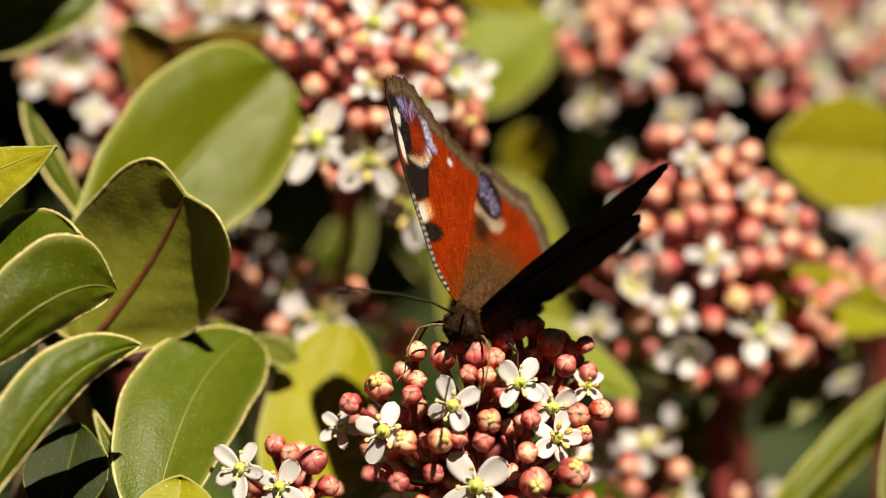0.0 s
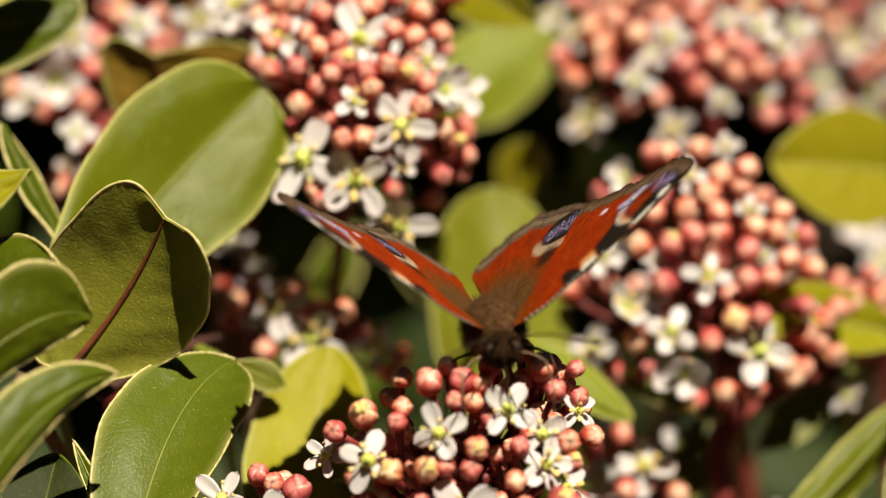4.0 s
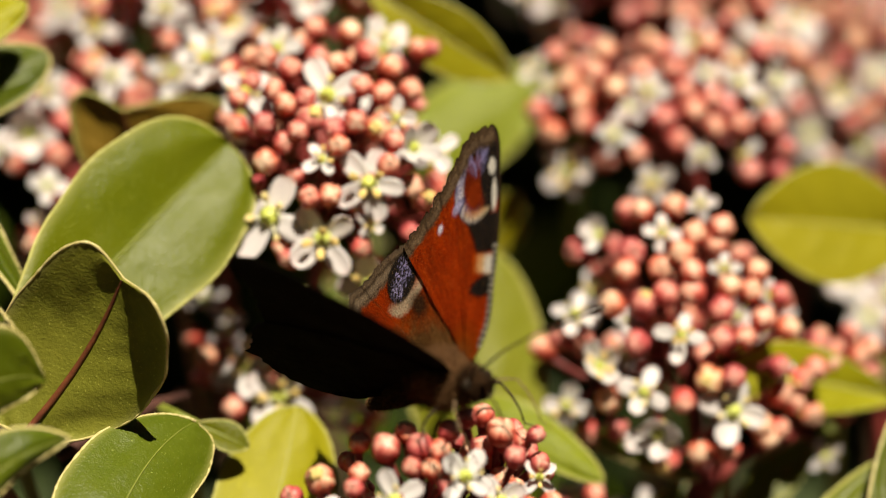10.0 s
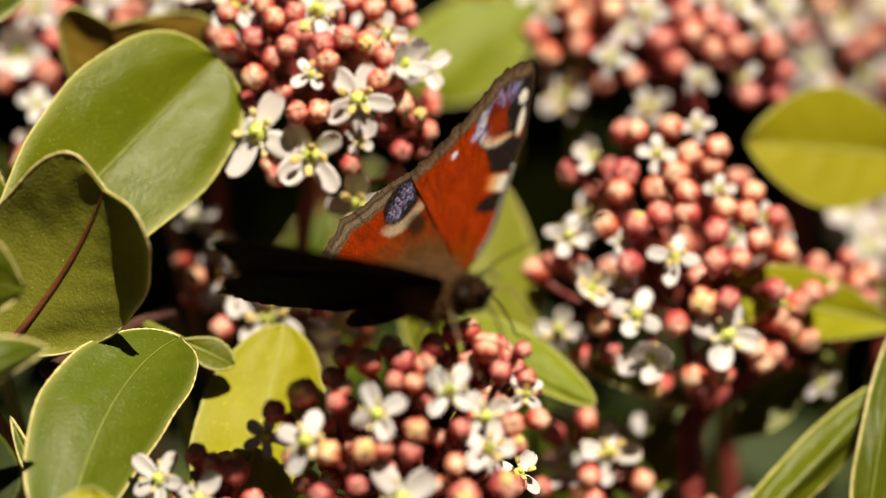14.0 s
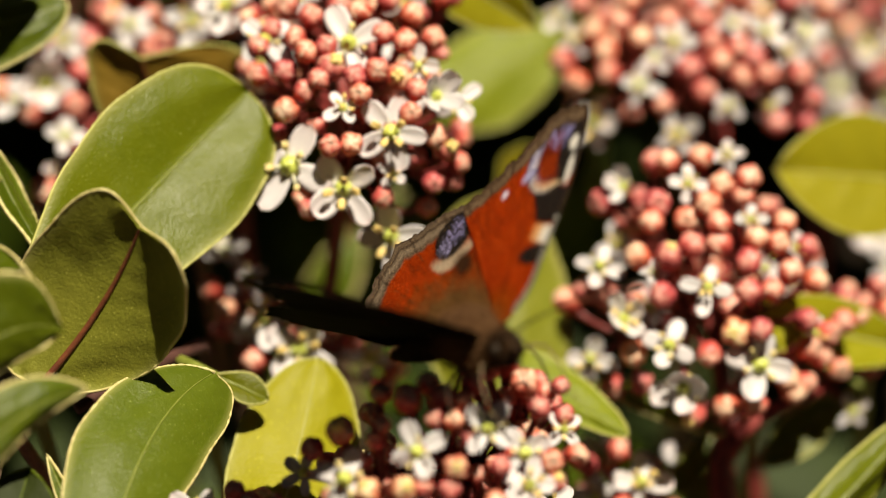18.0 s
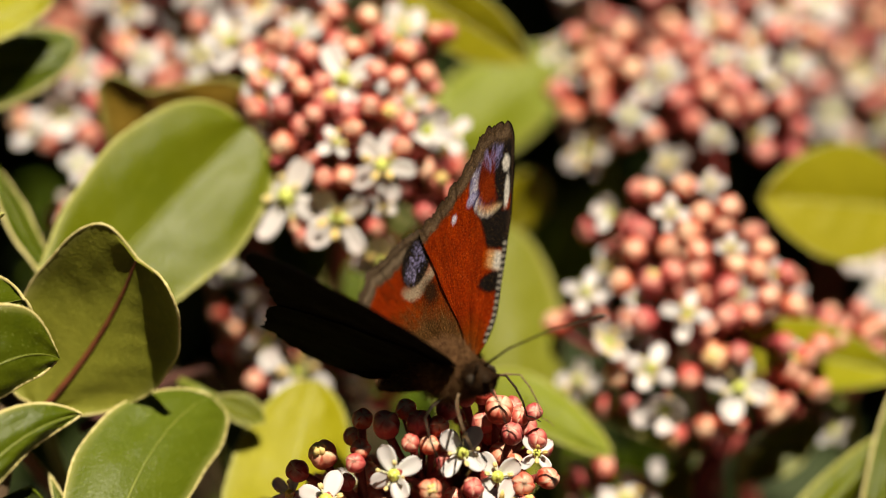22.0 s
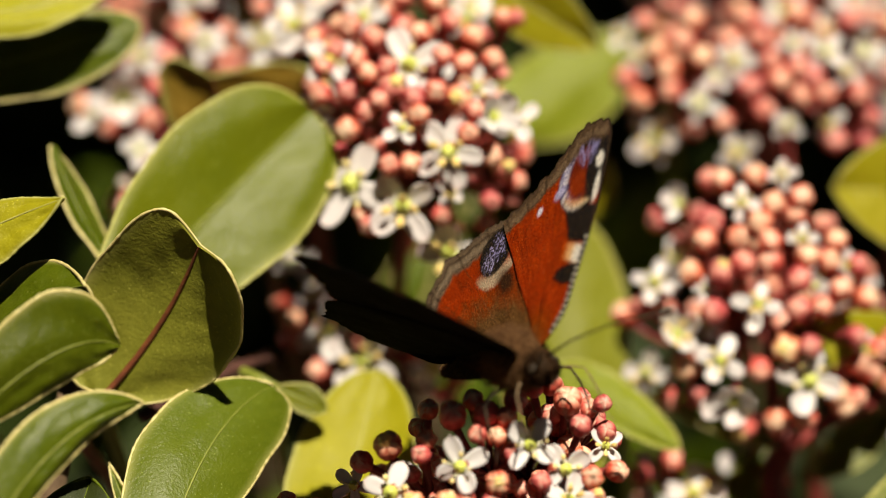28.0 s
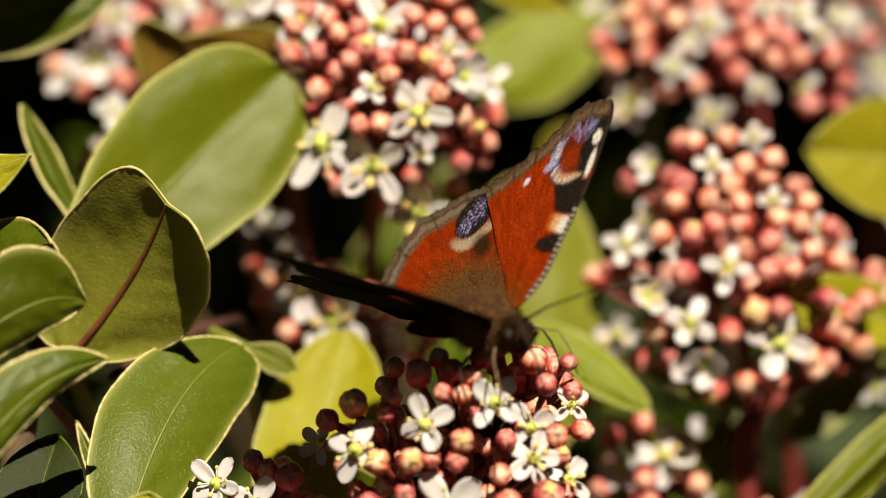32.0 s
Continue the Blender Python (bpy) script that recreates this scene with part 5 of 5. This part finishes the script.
def hind_color(x, y, rim, costa):
    g = noise.noise((x * 0.8, y * 0.8, 11))
    fine = noise.noise((x * 5.5, y * 5.5, 17))
    c = blend((0.32, 0.028, 0.003), (0.22, 0.020, 0.004), 0.5 + g * 0.5 + 0.3 * fine)
    streak = noise.noise((math.atan2(y - 9, x + 3) * 30, math.hypot(x + 3, y - 9) * 0.3, 14))
    c = blend(c, (0.11, 0.012, 0.003), max(0, min(0.7, 0.9 * streak)))
    hairy = soft(math.hypot(x * 1.0, (y - 2) * 0.62), 6.2 + 1.2 * g + 1.5 * fine, 4.5)
    c = blend(c, blend((0.045, 0.020, 0.007), (0.15, 0.075, 0.028), 0.5 + fine), hairy)
    c = blend(c, blend((0.080, 0.053, 0.033), (0.17, 0.122, 0.082), 0.5 + 0.6 * fine), soft(rim, 3.1 + 0.4 * g, 0.6))
    c = blend(c, (0.045, 0.028, 0.018), soft(abs(rim - 1.1), 0.18, 0.2) * 0.9)
    c = blend(c, (0.06, 0.035, 0.022), soft(abs(rim - 2.6), 0.12, 0.2) * 0.6)
    c = blend(c, (0.05, 0.035, 0.025), soft(rim, 0.25, 0.2) * 0.7)
    ray = abs(math.sin(math.atan2(y - 9, x + 3) * 15))
    c = blend(c, (0.10, 0.045, 0.025), 0.6 * soft(ray, 0.05, 0.08))
    c = blend(c, (0.24, 0.185, 0.13), soft(abs(rim - 1.9), 0.45, 0.5) * 0.6)
    c = blend(c, (0.028, 0.018, 0.012), soft(ray, 0.08, 0.1) * soft(rim, 3.0, 0.4) * 0.85)
    ring = soft(oval(x, y, 10.3, -5.1, 4.05, 3.8, 0.5), 1 + 0.08 * fine, 0.12) * soft(x - 0.6 * y, 11.6, 2.0) * (0.8 + 0.4 * fine)
    c = blend(c, (0.46, 0.40, 0.28), ring)
    c = blend(c, (0.030, 0.012, 0.006), soft(oval(x, y, 7.4, -1.3, 1.5, 1.9, 0.5), 1 + 0.25 * fine, 0.9))
    c = blend(c, BLACK, soft(oval(x, y, 10.9, -5.7, 3.1, 2.95, 0.2), 1 + 0.05 * fine, 0.12))
    speck = noise.noise((x * 3.2, y * 3.2, 23))
    c = blend(c, (0.36, 0.33, 0.60), soft(oval(x, y, 11.6, -5.4, 1.8, 1.1, 0.3), 1 + 1.2 * speck, 0.5) * max(0.0, min(0.9, 0.12 + 2.2 * speck)))
    c = blend(c, (0.40, 0.37, 0.62), soft(oval(x, y, 9.3, -6.2, 0.9, 1.1, 0.5), 1 + 0.8 * speck, 0.5) * max(0.0, min(0.9, 0.2 + 2.2 * speck)))
    return c


def wing_mesh(name, plan, hub, mirror, paint, ray_from, edge_span, costa_span, level, fold=False):
    """A wing as a fan from its root, with thickness, vein relief, a ragged margin and scale colours above and below."""
    pts = [Vector((*p, 0)) for p in plan]
    dense = []
    for i in range(len(pts) - 1):
        a, b, c, d = pts[max(0, i - 1)], pts[i], pts[i + 1], pts[min(len(pts) - 1, i + 2)]
        n = max(2, int((c - b).length / 0.28))
        for k in range(n):
            t = k / n
            q = 0.5 * ((2 * b) + (c - a) * t + (2 * a - 5 * b + 4 * c - d) * t * t + (3 * b - a - 3 * c + d) * t ** 3)
            dense.append((q, i + t))
    dense.append((pts[-1], len(pts) - 1))
    rough = []
    for q, i in dense:
        if edge_span[0] <= i <= edge_span[1]:
            w = q - Vector((*hub, 0))
            bite = 0.42 * abs(math.sin(i * 3.6)) + 0.5 * noise.noise((q.x * 1.9, q.y * 1.9, 5)) + 0.32 * noise.noise((q.x * 6, q.y * 6, 8))
            q = q - w.normalized() * bite
        rough.append((q, i))
    margin = np.array([q[:2] for q, i in rough if edge_span[0] <= i <= edge_span[1]])
    lead = np.array([q[:2] for q, i in rough if costa_span[0] <= i <= costa_span[1]])
    hub3, rings = Vector((*hub, 0)), 84
    m = len(rough)
    verts, faces, cols, index = [], [], [], []
    sx = -1 if mirror else 1
    for below in (0, 1):
        for j in range(rings + 1):
            t = (j / rings) ** 0.8
            for q, i in rough:
                p = hub3.lerp(q, t)
                x, y = p.x, p.y
                ang = math.atan2(y - ray_from[1], x - ray_from[0])
                h = level + 0.07 * abs(math.sin(ang * 9.5)) + 0.18 * noise.noise((x * 0.25, y * 0.25, 2))
                z = h - 0.10 * below
                px = x
                if x < -1.3 and fold:                     # the inner flap hangs down along the abdomen
                    e = -1.3 - x
                    px, z = -1.3 - 0.35 * e, z - 0.94 * e
                verts.append((sx * px * BF, y * BF, z * BF))
                if below:
                    s = 0.5 + 0.5 * noise.noise((x * 3, y * 3, 9))
                    cols.append([0.006 + 0.010 * s, 0.005 + 0.007 * s, 0.005 + 0.006 * s])
                else:
                    rim = float(np.min(np.hypot(margin[:, 0] - x, margin[:, 1] - y)))
                    cos_d = float(np.min(np.hypot(lead[:, 0] - x, lead[:, 1] - y)))
                    cols.append([max(0.0, min(1.0, v)) for v in paint(x, y, rim, cos_d)])
    off = (rings + 1) * m
    for j in range(rings):
        for k in range(m - 1):
            a, b, c, d = j * m + k, j * m + k + 1, (j + 1) * m + k + 1, (j + 1) * m + k
            f1, f2 = (a, d, c, b), (off + a, off + b, off + c, off + d)
            if mirror:
                f1, f2 = f1[::-1], f2[::-1]
            faces += [f1, f2]
            index += [0, 1]
    for k in range(m - 1):
        a, b = rings * m + k, rings * m + k + 1
        faces.append((a, off + a, off + b, b))
        index.append(1)
    me = mesh(name, verts, faces, [WING, WING_UNDER], index)
    layer = me.color_attributes.new("pattern", "FLOAT_COLOR", "POINT")
    layer.data.foreach_set("color", np.array([[*c, 1.0] for c in cols], dtype=np.float32).ravel())
    return me


def fur_body(name, plan, mats, hairs, seed, reach):
    """A lathe along y with short hairs. plan: y, radius, height of the axis."""
    rnd = random.Random(seed)
    verts, faces, index, sides = [], [], [], 18
    for yy, r, zz in plan:
        for k in range(sides):
            w = 2 * math.pi * k / sides
            bump = 1 + 0.05 * noise.noise((yy * 1.3, math.cos(w) * 2, math.sin(w) * 2))
            verts.append(Vector((r * math.cos(w) * bump, yy, zz + r * math.sin(w) * bump)) * BF)
    n = len(plan)
    for i in range(n - 1):
        for k in range(sides):
            k2 = (k + 1) % sides
            faces.append((i * sides + k, (i + 1) * sides + k, (i + 1) * sides + k2, i * sides + k2))
            index.append(0)
    faces += [tuple(range(sides)), tuple((n - 1) * sides + k for k in range(sides - 1, -1, -1))]
    index += [0, 0]
    for _ in range(hairs):
        i = rnd.randrange(n - 1)
        t, w = rnd.random(), rnd.uniform(0, 2 * math.pi)
        y0, r0, z0 = [plan[i][q] + (plan[i + 1][q] - plan[i][q]) * t for q in range(3)]
        out = Vector((math.cos(w), rnd.uniform(-0.9, -0.1), math.sin(w))).normalized()
        a = Vector((r0 * math.cos(w), y0, z0 + r0 * math.sin(w)))
        b = a + out * rnd.uniform(0.4, 1.0) * reach
        s = out.cross(Vector((rnd.uniform(-1, 1), 1, rnd.uniform(-1, 1)))).normalized() * 0.032
        q = len(verts)
        verts += [(a + s) * BF, (a - s) * BF, b * BF]
        faces.append((q, q + 1, q + 2))
        index.append(1)
    return mesh(name, verts, faces, mats, index)


def build_butterfly():
    bf = tagged(new("butterfly"), "butterfly with rust-red eyespotted wings and near-black undersides, on the flowers", "butterfly")
    child("thorax", fur_body("thorax", [(2.4, 0.6, 0.3), (3.6, 2.2, 0.4), (5.5, 3.1, 0.5), (7.5, 3.3, 0.5), (9.5, 2.9, 0.3), (11, 2.1, 0), (12, 1.1, -0.1)], [FUR, FUR], 4200, 1, 1.5), bf, None, "brown furry thorax")
    child("abdomen", fur_body("abdomen", [(4.4, 1.5, 0.1), (2.5, 1.75, 0), (0, 1.8, -0.3), (-3, 1.65, -0.7), (-6, 1.3, -1.2), (-8.5, 0.8, -1.6), (-9.6, 0.25, -1.8)][::-1], [FUR_DARK, FUR], 1300, 2, 0.5), bf, None, "dark brown slender abdomen")
    child("head", fur_body("head", [(11.2, 1.0, -0.2), (12, 1.75, -0.3), (13, 1.95, -0.5), (14, 1.5, -0.7), (14.8, 0.6, -0.9)], [FUR_DARK, FUR_DARK], 900, 3, 0.7), bf)
    for sx in (-1, 1):
        child("eye", mesh("eye", *ball((sx * 1.25 * BF, 13.3 * BF, -0.1 * BF), 0.75 * BF, 1.0, 8, 12), EYE), bf)
        pts = [(sx * 0.6, 13.8, 0.9), (sx * 2.2, 17, 2.2), (sx * 4.6, 21.5, 3.2), (sx * 7.6, 26.8, 3.6), (sx * 8.6, 28.6, 3.6)]
        child("antenna", joined("antenna", [(tube_data([[q * BF for q in p] for p in pts[:4]], [0.16 * BF, 0.13 * BF, 0.12 * BF, 0.16 * BF], 6), 0),
                                            (tube_data([[q * BF for q in p] for p in bent(pts[3], pts[4], (0, 0, 0), 4)], [0.17 * BF, 0.34 * BF, 0.38 * BF, 0.30 * BF, 0.1 * BF], 7), 0)], [HORN]), bf)
        child("palp", mesh("palp", *tube_data([[q * BF for q in p] for p in ((sx * 0.5, 14.2, -0.8), (sx * 0.6, 15.3, -0.6), (sx * 0.6, 16.2, -0.2))], [0.4 * BF, 0.38 * BF, 0.12 * BF], 7), FUR_DARK), bf)
        legs = (((1.4, 10.2, -1.8), (4.6, 13.8, -2.0), (4.9, 14.6, -7.4), (5.3, 15.8, -8.6)),
                ((1.7, 8.2, -2.0), (5.9, 8.6, -2.8), (6.4, 9.2, -8.0), (7.4, 10.0, -9.2)))
        for leg, horn, slim in zip(legs, (LEG_TAN, HORN), (0.65, 0.9)):
            p = [Vector((sx * a, b, c)) * BF for a, b, c in leg]
            child("leg", joined("leg", [(tube_data(bent(p[0], p[1], (0, 0, 0.0006), 3), [0.22 * BF * slim, 0.26 * BF * slim, 0.21 * BF * slim, 0.15 * BF * slim], 6), 0),
                                        (tube_data(bent(p[1], p[2], (sx * 0.0004, 0.0002, 0), 3), [0.15 * BF * slim, 0.16 * BF * slim, 0.13 * BF * slim, 0.11 * BF * slim], 6), 0),
                                        (tube_data(bent(p[2], p[3], (0, 0, 0.0002), 3), [0.11 * BF * slim, 0.09 * BF * slim, 0.08 * BF * slim, 0.05 * BF * slim], 6), 0)], [horn]), bf)
    child("proboscis", mesh("proboscis", *tube_data([Vector(p) * BF for p in ((0, 14.3, -1.3), (0.1, 15.2, -3.2), (0, 15.0, -6.0), (-0.1, 14.4, -8.0))], [0.16 * BF, 0.13 * BF, 0.1 * BF, 0.07 * BF], 6), HORN), bf)
    wings = {}
    for side, mirror in (("right", False), ("left", True)):
        fore = child("forewing", wing_mesh("forewing", FORE, (0.2, 10.2), mirror, fore_color, (-2, 10.5), (9, 16), (1, 8), 0.25), bf)
        hind = child("hindwing", wing_mesh("hindwing", HIND, (0.2, 5.0), mirror, hind_color, (-3, 9), (4, 12), (0, 1), 0.0, True), bf)
        wings[side] = (fore, hind)
    return bf, wings


BUTTERFLY, WINGS = build_butterfly()


# ---- what moves ----
def motions():
    body = [
        (0, -0.00006, -0.00099, 0.79305, 14.4, -3.2, 149.4),
        (0.5, 0.00056, -0.00074, 0.79320, 13.8, -1.6, 148.4),
        (1, 0.00064, -0.00074, 0.79315, 14.2, -0.4, 149.3),
        (1.5, 0.00034, -0.00067, 0.79327, 13.6, -1.2, 148.1),
        (1.7, -0.00040, -0.00014, 0.79391, 11.1, 0.7, 151.0),
        (1.8, 0.00056, -0.00018, 0.79410, 13.4, 2.5, 159.9),
        (2, 0.00087, -0.00035, 0.79429, 13.7, 4.0, 167.5),
        (2.5, 0.00039, -0.00047, 0.79397, 13.4, 3.8, 168.5),
        (3, -0.00024, -0.00036, 0.79366, 13.0, 4.1, 171.1),
        (3.3, -0.00126, -0.00043, 0.79461, 11.8, 1.9, -178.7),
        (3.5, -0.00130, 0.00002, 0.79425, 10.5, 2.4, -177.1),
        (5.5, -0.00369, -0.00096, 0.79491, 14.2, 4.8, -152.3),
        (6, -0.00395, -0.00136, 0.79504, 17.2, 6.1, -148.1),
        (6.5, -0.00325, -0.00156, 0.79513, 14.9, 1.8, -138.1),
        (6.8, -0.00398, -0.00184, 0.79504, 18.0, 2.3, -141.5),
        (7, -0.00455, -0.00206, 0.79489, 19.8, 5.3, -141.2),
        (7.5, -0.00480, -0.00194, 0.79519, 17.6, 5.5, -135.8),
        (8, -0.00515, -0.00192, 0.79517, 20.3, 6.5, -137.6),
        (8.3, -0.00541, -0.00200, 0.79504, 20.8, 4.7, -135.8),
        (8.5, -0.00579, -0.00207, 0.79489, 23.0, 6.0, -137.9),
        (9, -0.00577, -0.00213, 0.79469, 22.4, 5.0, -135.5),
        (9.2, -0.00601, -0.00216, 0.79479, 23.6, 3.3, -137.8),
        (9.5, -0.00642, -0.00221, 0.79488, 25.3, 5.2, -137.1),
        (10, -0.00615, -0.00249, 0.79468, 25.3, 7.5, -139.3),
        (10.5, -0.00671, -0.00257, 0.79487, 25.5, 3.4, -139.4),
        (11, -0.00653, -0.00276, 0.79475, 25.3, 5.9, -137.1),
        (11.5, -0.00664, -0.00283, 0.79496, 26.0, 3.1, -138.7),
        (12, -0.00644, -0.00301, 0.79484, 25.6, 6.5, -135.6),
        (12.5, -0.00645, -0.00317, 0.79499, 25.4, 7.1, -135.4),
        (13, -0.00613, -0.00334, 0.79521, 25.4, 8.2, -135.5),
        (13.5, -0.00636, -0.00360, 0.79521, 25.3, 7.5, -135.2),
        (14, -0.00600, -0.00381, 0.79546, 24.7, 6.2, -133.5),
        (14.2, -0.00613, -0.00405, 0.79526, 23.8, 3.6, -133.1),
        (14.5, -0.00617, -0.00434, 0.79508, 23.2, 7.8, -134.9),
        (16.5, -0.00565, -0.00579, 0.79565, 20.1, 7.6, -140.0),
        (17, -0.00560, -0.00625, 0.79570, 20.3, 7.4, -141.1),
        (17.5, -0.00582, -0.00638, 0.79590, 19.9, 3.8, -141.3),
        (18, -0.00572, -0.00659, 0.79602, 20.8, 6.4, -141.2),
        (18.5, -0.00572, -0.00671, 0.79608, 20.0, 3.7, -140.7),
        (19, -0.00556, -0.00690, 0.79611, 20.4, 6.1, -140.7),
        (19.5, -0.00558, -0.00686, 0.79624, 20.2, 4.2, -140.3),
        (20, -0.00548, -0.00700, 0.79605, 21.7, 6.2, -140.9),
        (20.5, -0.00554, -0.00692, 0.79591, 21.6, 6.4, -142.5),
        (21, -0.00553, -0.00677, 0.79579, 21.7, 5.9, -142.3),
        (21.5, -0.00561, -0.00654, 0.79589, 20.7, 2.5, -142.7),
        (22, -0.00533, -0.00652, 0.79566, 21.6, 7.1, -140.4),
        (22.5, -0.00558, -0.00635, 0.79567, 21.8, 6.7, -140.5),
        (23, -0.00579, -0.00631, 0.79571, 22.1, 6.0, -140.7),
        (23.5, -0.00566, -0.00629, 0.79568, 21.9, 6.1, -141.0),
        (24, -0.00578, -0.00630, 0.79577, 20.9, 5.3, -142.9),
        (24.5, -0.00574, -0.00620, 0.79580, 21.6, 5.6, -142.0),
        (26.5, -0.00566, -0.00598, 0.79555, 21.9, 6.1, -142.1),
        (27, -0.00565, -0.00599, 0.79559, 21.7, 5.6, -142.1),
        (27.5, -0.00562, -0.00596, 0.79577, 21.5, 5.7, -141.7),
        (28, -0.00575, -0.00601, 0.79572, 21.1, 5.2, -143.1),
        (28.5, -0.00563, -0.00580, 0.79570, 21.6, 5.7, -141.8),
        (29, -0.00563, -0.00560, 0.79550, 21.7, 5.9, -141.6),
        (29.5, -0.00571, -0.00532, 0.79542, 21.5, 5.9, -141.2),
        (30, -0.00565, -0.00511, 0.79525, 21.5, 6.4, -141.0),
        (30.5, -0.00576, -0.00488, 0.79516, 21.1, 6.0, -140.9),
        (31, -0.00564, -0.00470, 0.79508, 21.7, 6.4, -141.1),
        (31.5, -0.00569, -0.00453, 0.79506, 21.0, 6.5, -141.0),
        (32, -0.00536, -0.00448, 0.79479, 17.2, 7.0, -139.6),
    ]
    walk(BUTTERFLY, [(t, pose(x, y, z, rx, ry, rz)) for t, x, y, z, rx, ry, rz in body])
    # seconds, lift of the right wings, lift of the left wings, in degrees
    lifts = [
        (0, 56.3, 51.6), (0.5, 59.6, 57.3), (1, 61.4, 58.5), (1.5, 51.7, 46.8), (1.7, 30.6, 31.1), (1.8, 10.0, 15.5),
        (2, 5.1, -2.2), (2.5, 8.4, 4.9), (3, 21.8, 21.1), (3.3, 38.6, 35.2), (3.5, 38.6, 34.9), (5.5, 39.0, 39.5),
        (6, 23.8, 21.4), (6.5, 20.2, 22.4), (6.8, 37.0, 37.3), (7, 45.2, 49.4), (7.5, 37.1, 39.1), (8, 21.6, 24.3),
        (8.3, 10.1, 11.9), (8.5, 5.7, 8.1), (9, 14.2, 14.8), (9.2, 27.0, 27.1), (9.5, 43.9, 45.4), (10, 51.4, 53.8),
        (10.5, 55.5, 55.8), (11, 50.4, 53.3), (11.5, 54.4, 54.7), (12, 48.2, 50.5), (12.5, 46.2, 47.8), (13, 46.3, 47.5),
        (13.5, 45.7, 47.3), (14, 33.9, 36.5), (14.2, 25.3, 25.2), (14.5, 12.7, 14.1), (16.5, 35.5, 38.6), (17, 34.9, 39.5),
        (17.5, 42.9, 43.4), (18, 34.8, 40.0), (18.5, 41.5, 42.0), (19, 35.9, 40.2), (19.5, 41.4, 41.4), (20, 47.1, 52.0),
        (20.5, 51.6, 59.0), (21, 51.3, 59.0), (21.5, 60.8, 61.5), (22, 50.7, 54.4), (22.5, 48.2, 52.0), (23, 46.5, 51.5),
        (23.5, 47.1, 51.6), (24, 46.1, 51.2), (24.5, 46.6, 50.6), (26.5, 46.5, 49.9), (27, 44.8, 48.7), (27.5, 43.4, 46.9),
        (28, 43.1, 48.1), (28.5, 43.6, 46.6), (29, 43.7, 46.4), (29.5, 43.9, 46.2), (30, 45.0, 46.2), (30.5, 44.7, 46.9),
        (31, 44.6, 46.4), (31.5, 44.6, 46.2), (32, 38.0, 36.8),
    ]
    for fore_hind, side, column in ((WINGS["right"], 1, 1), (WINGS["left"], -1, 2)):
        for wing in fore_hind:
            walk(wing, [(row[0], pose(side * 1.8 * BF, 0, 1.5 * BF, 0, -side * row[column], 0)) for row in lifts])


motions()
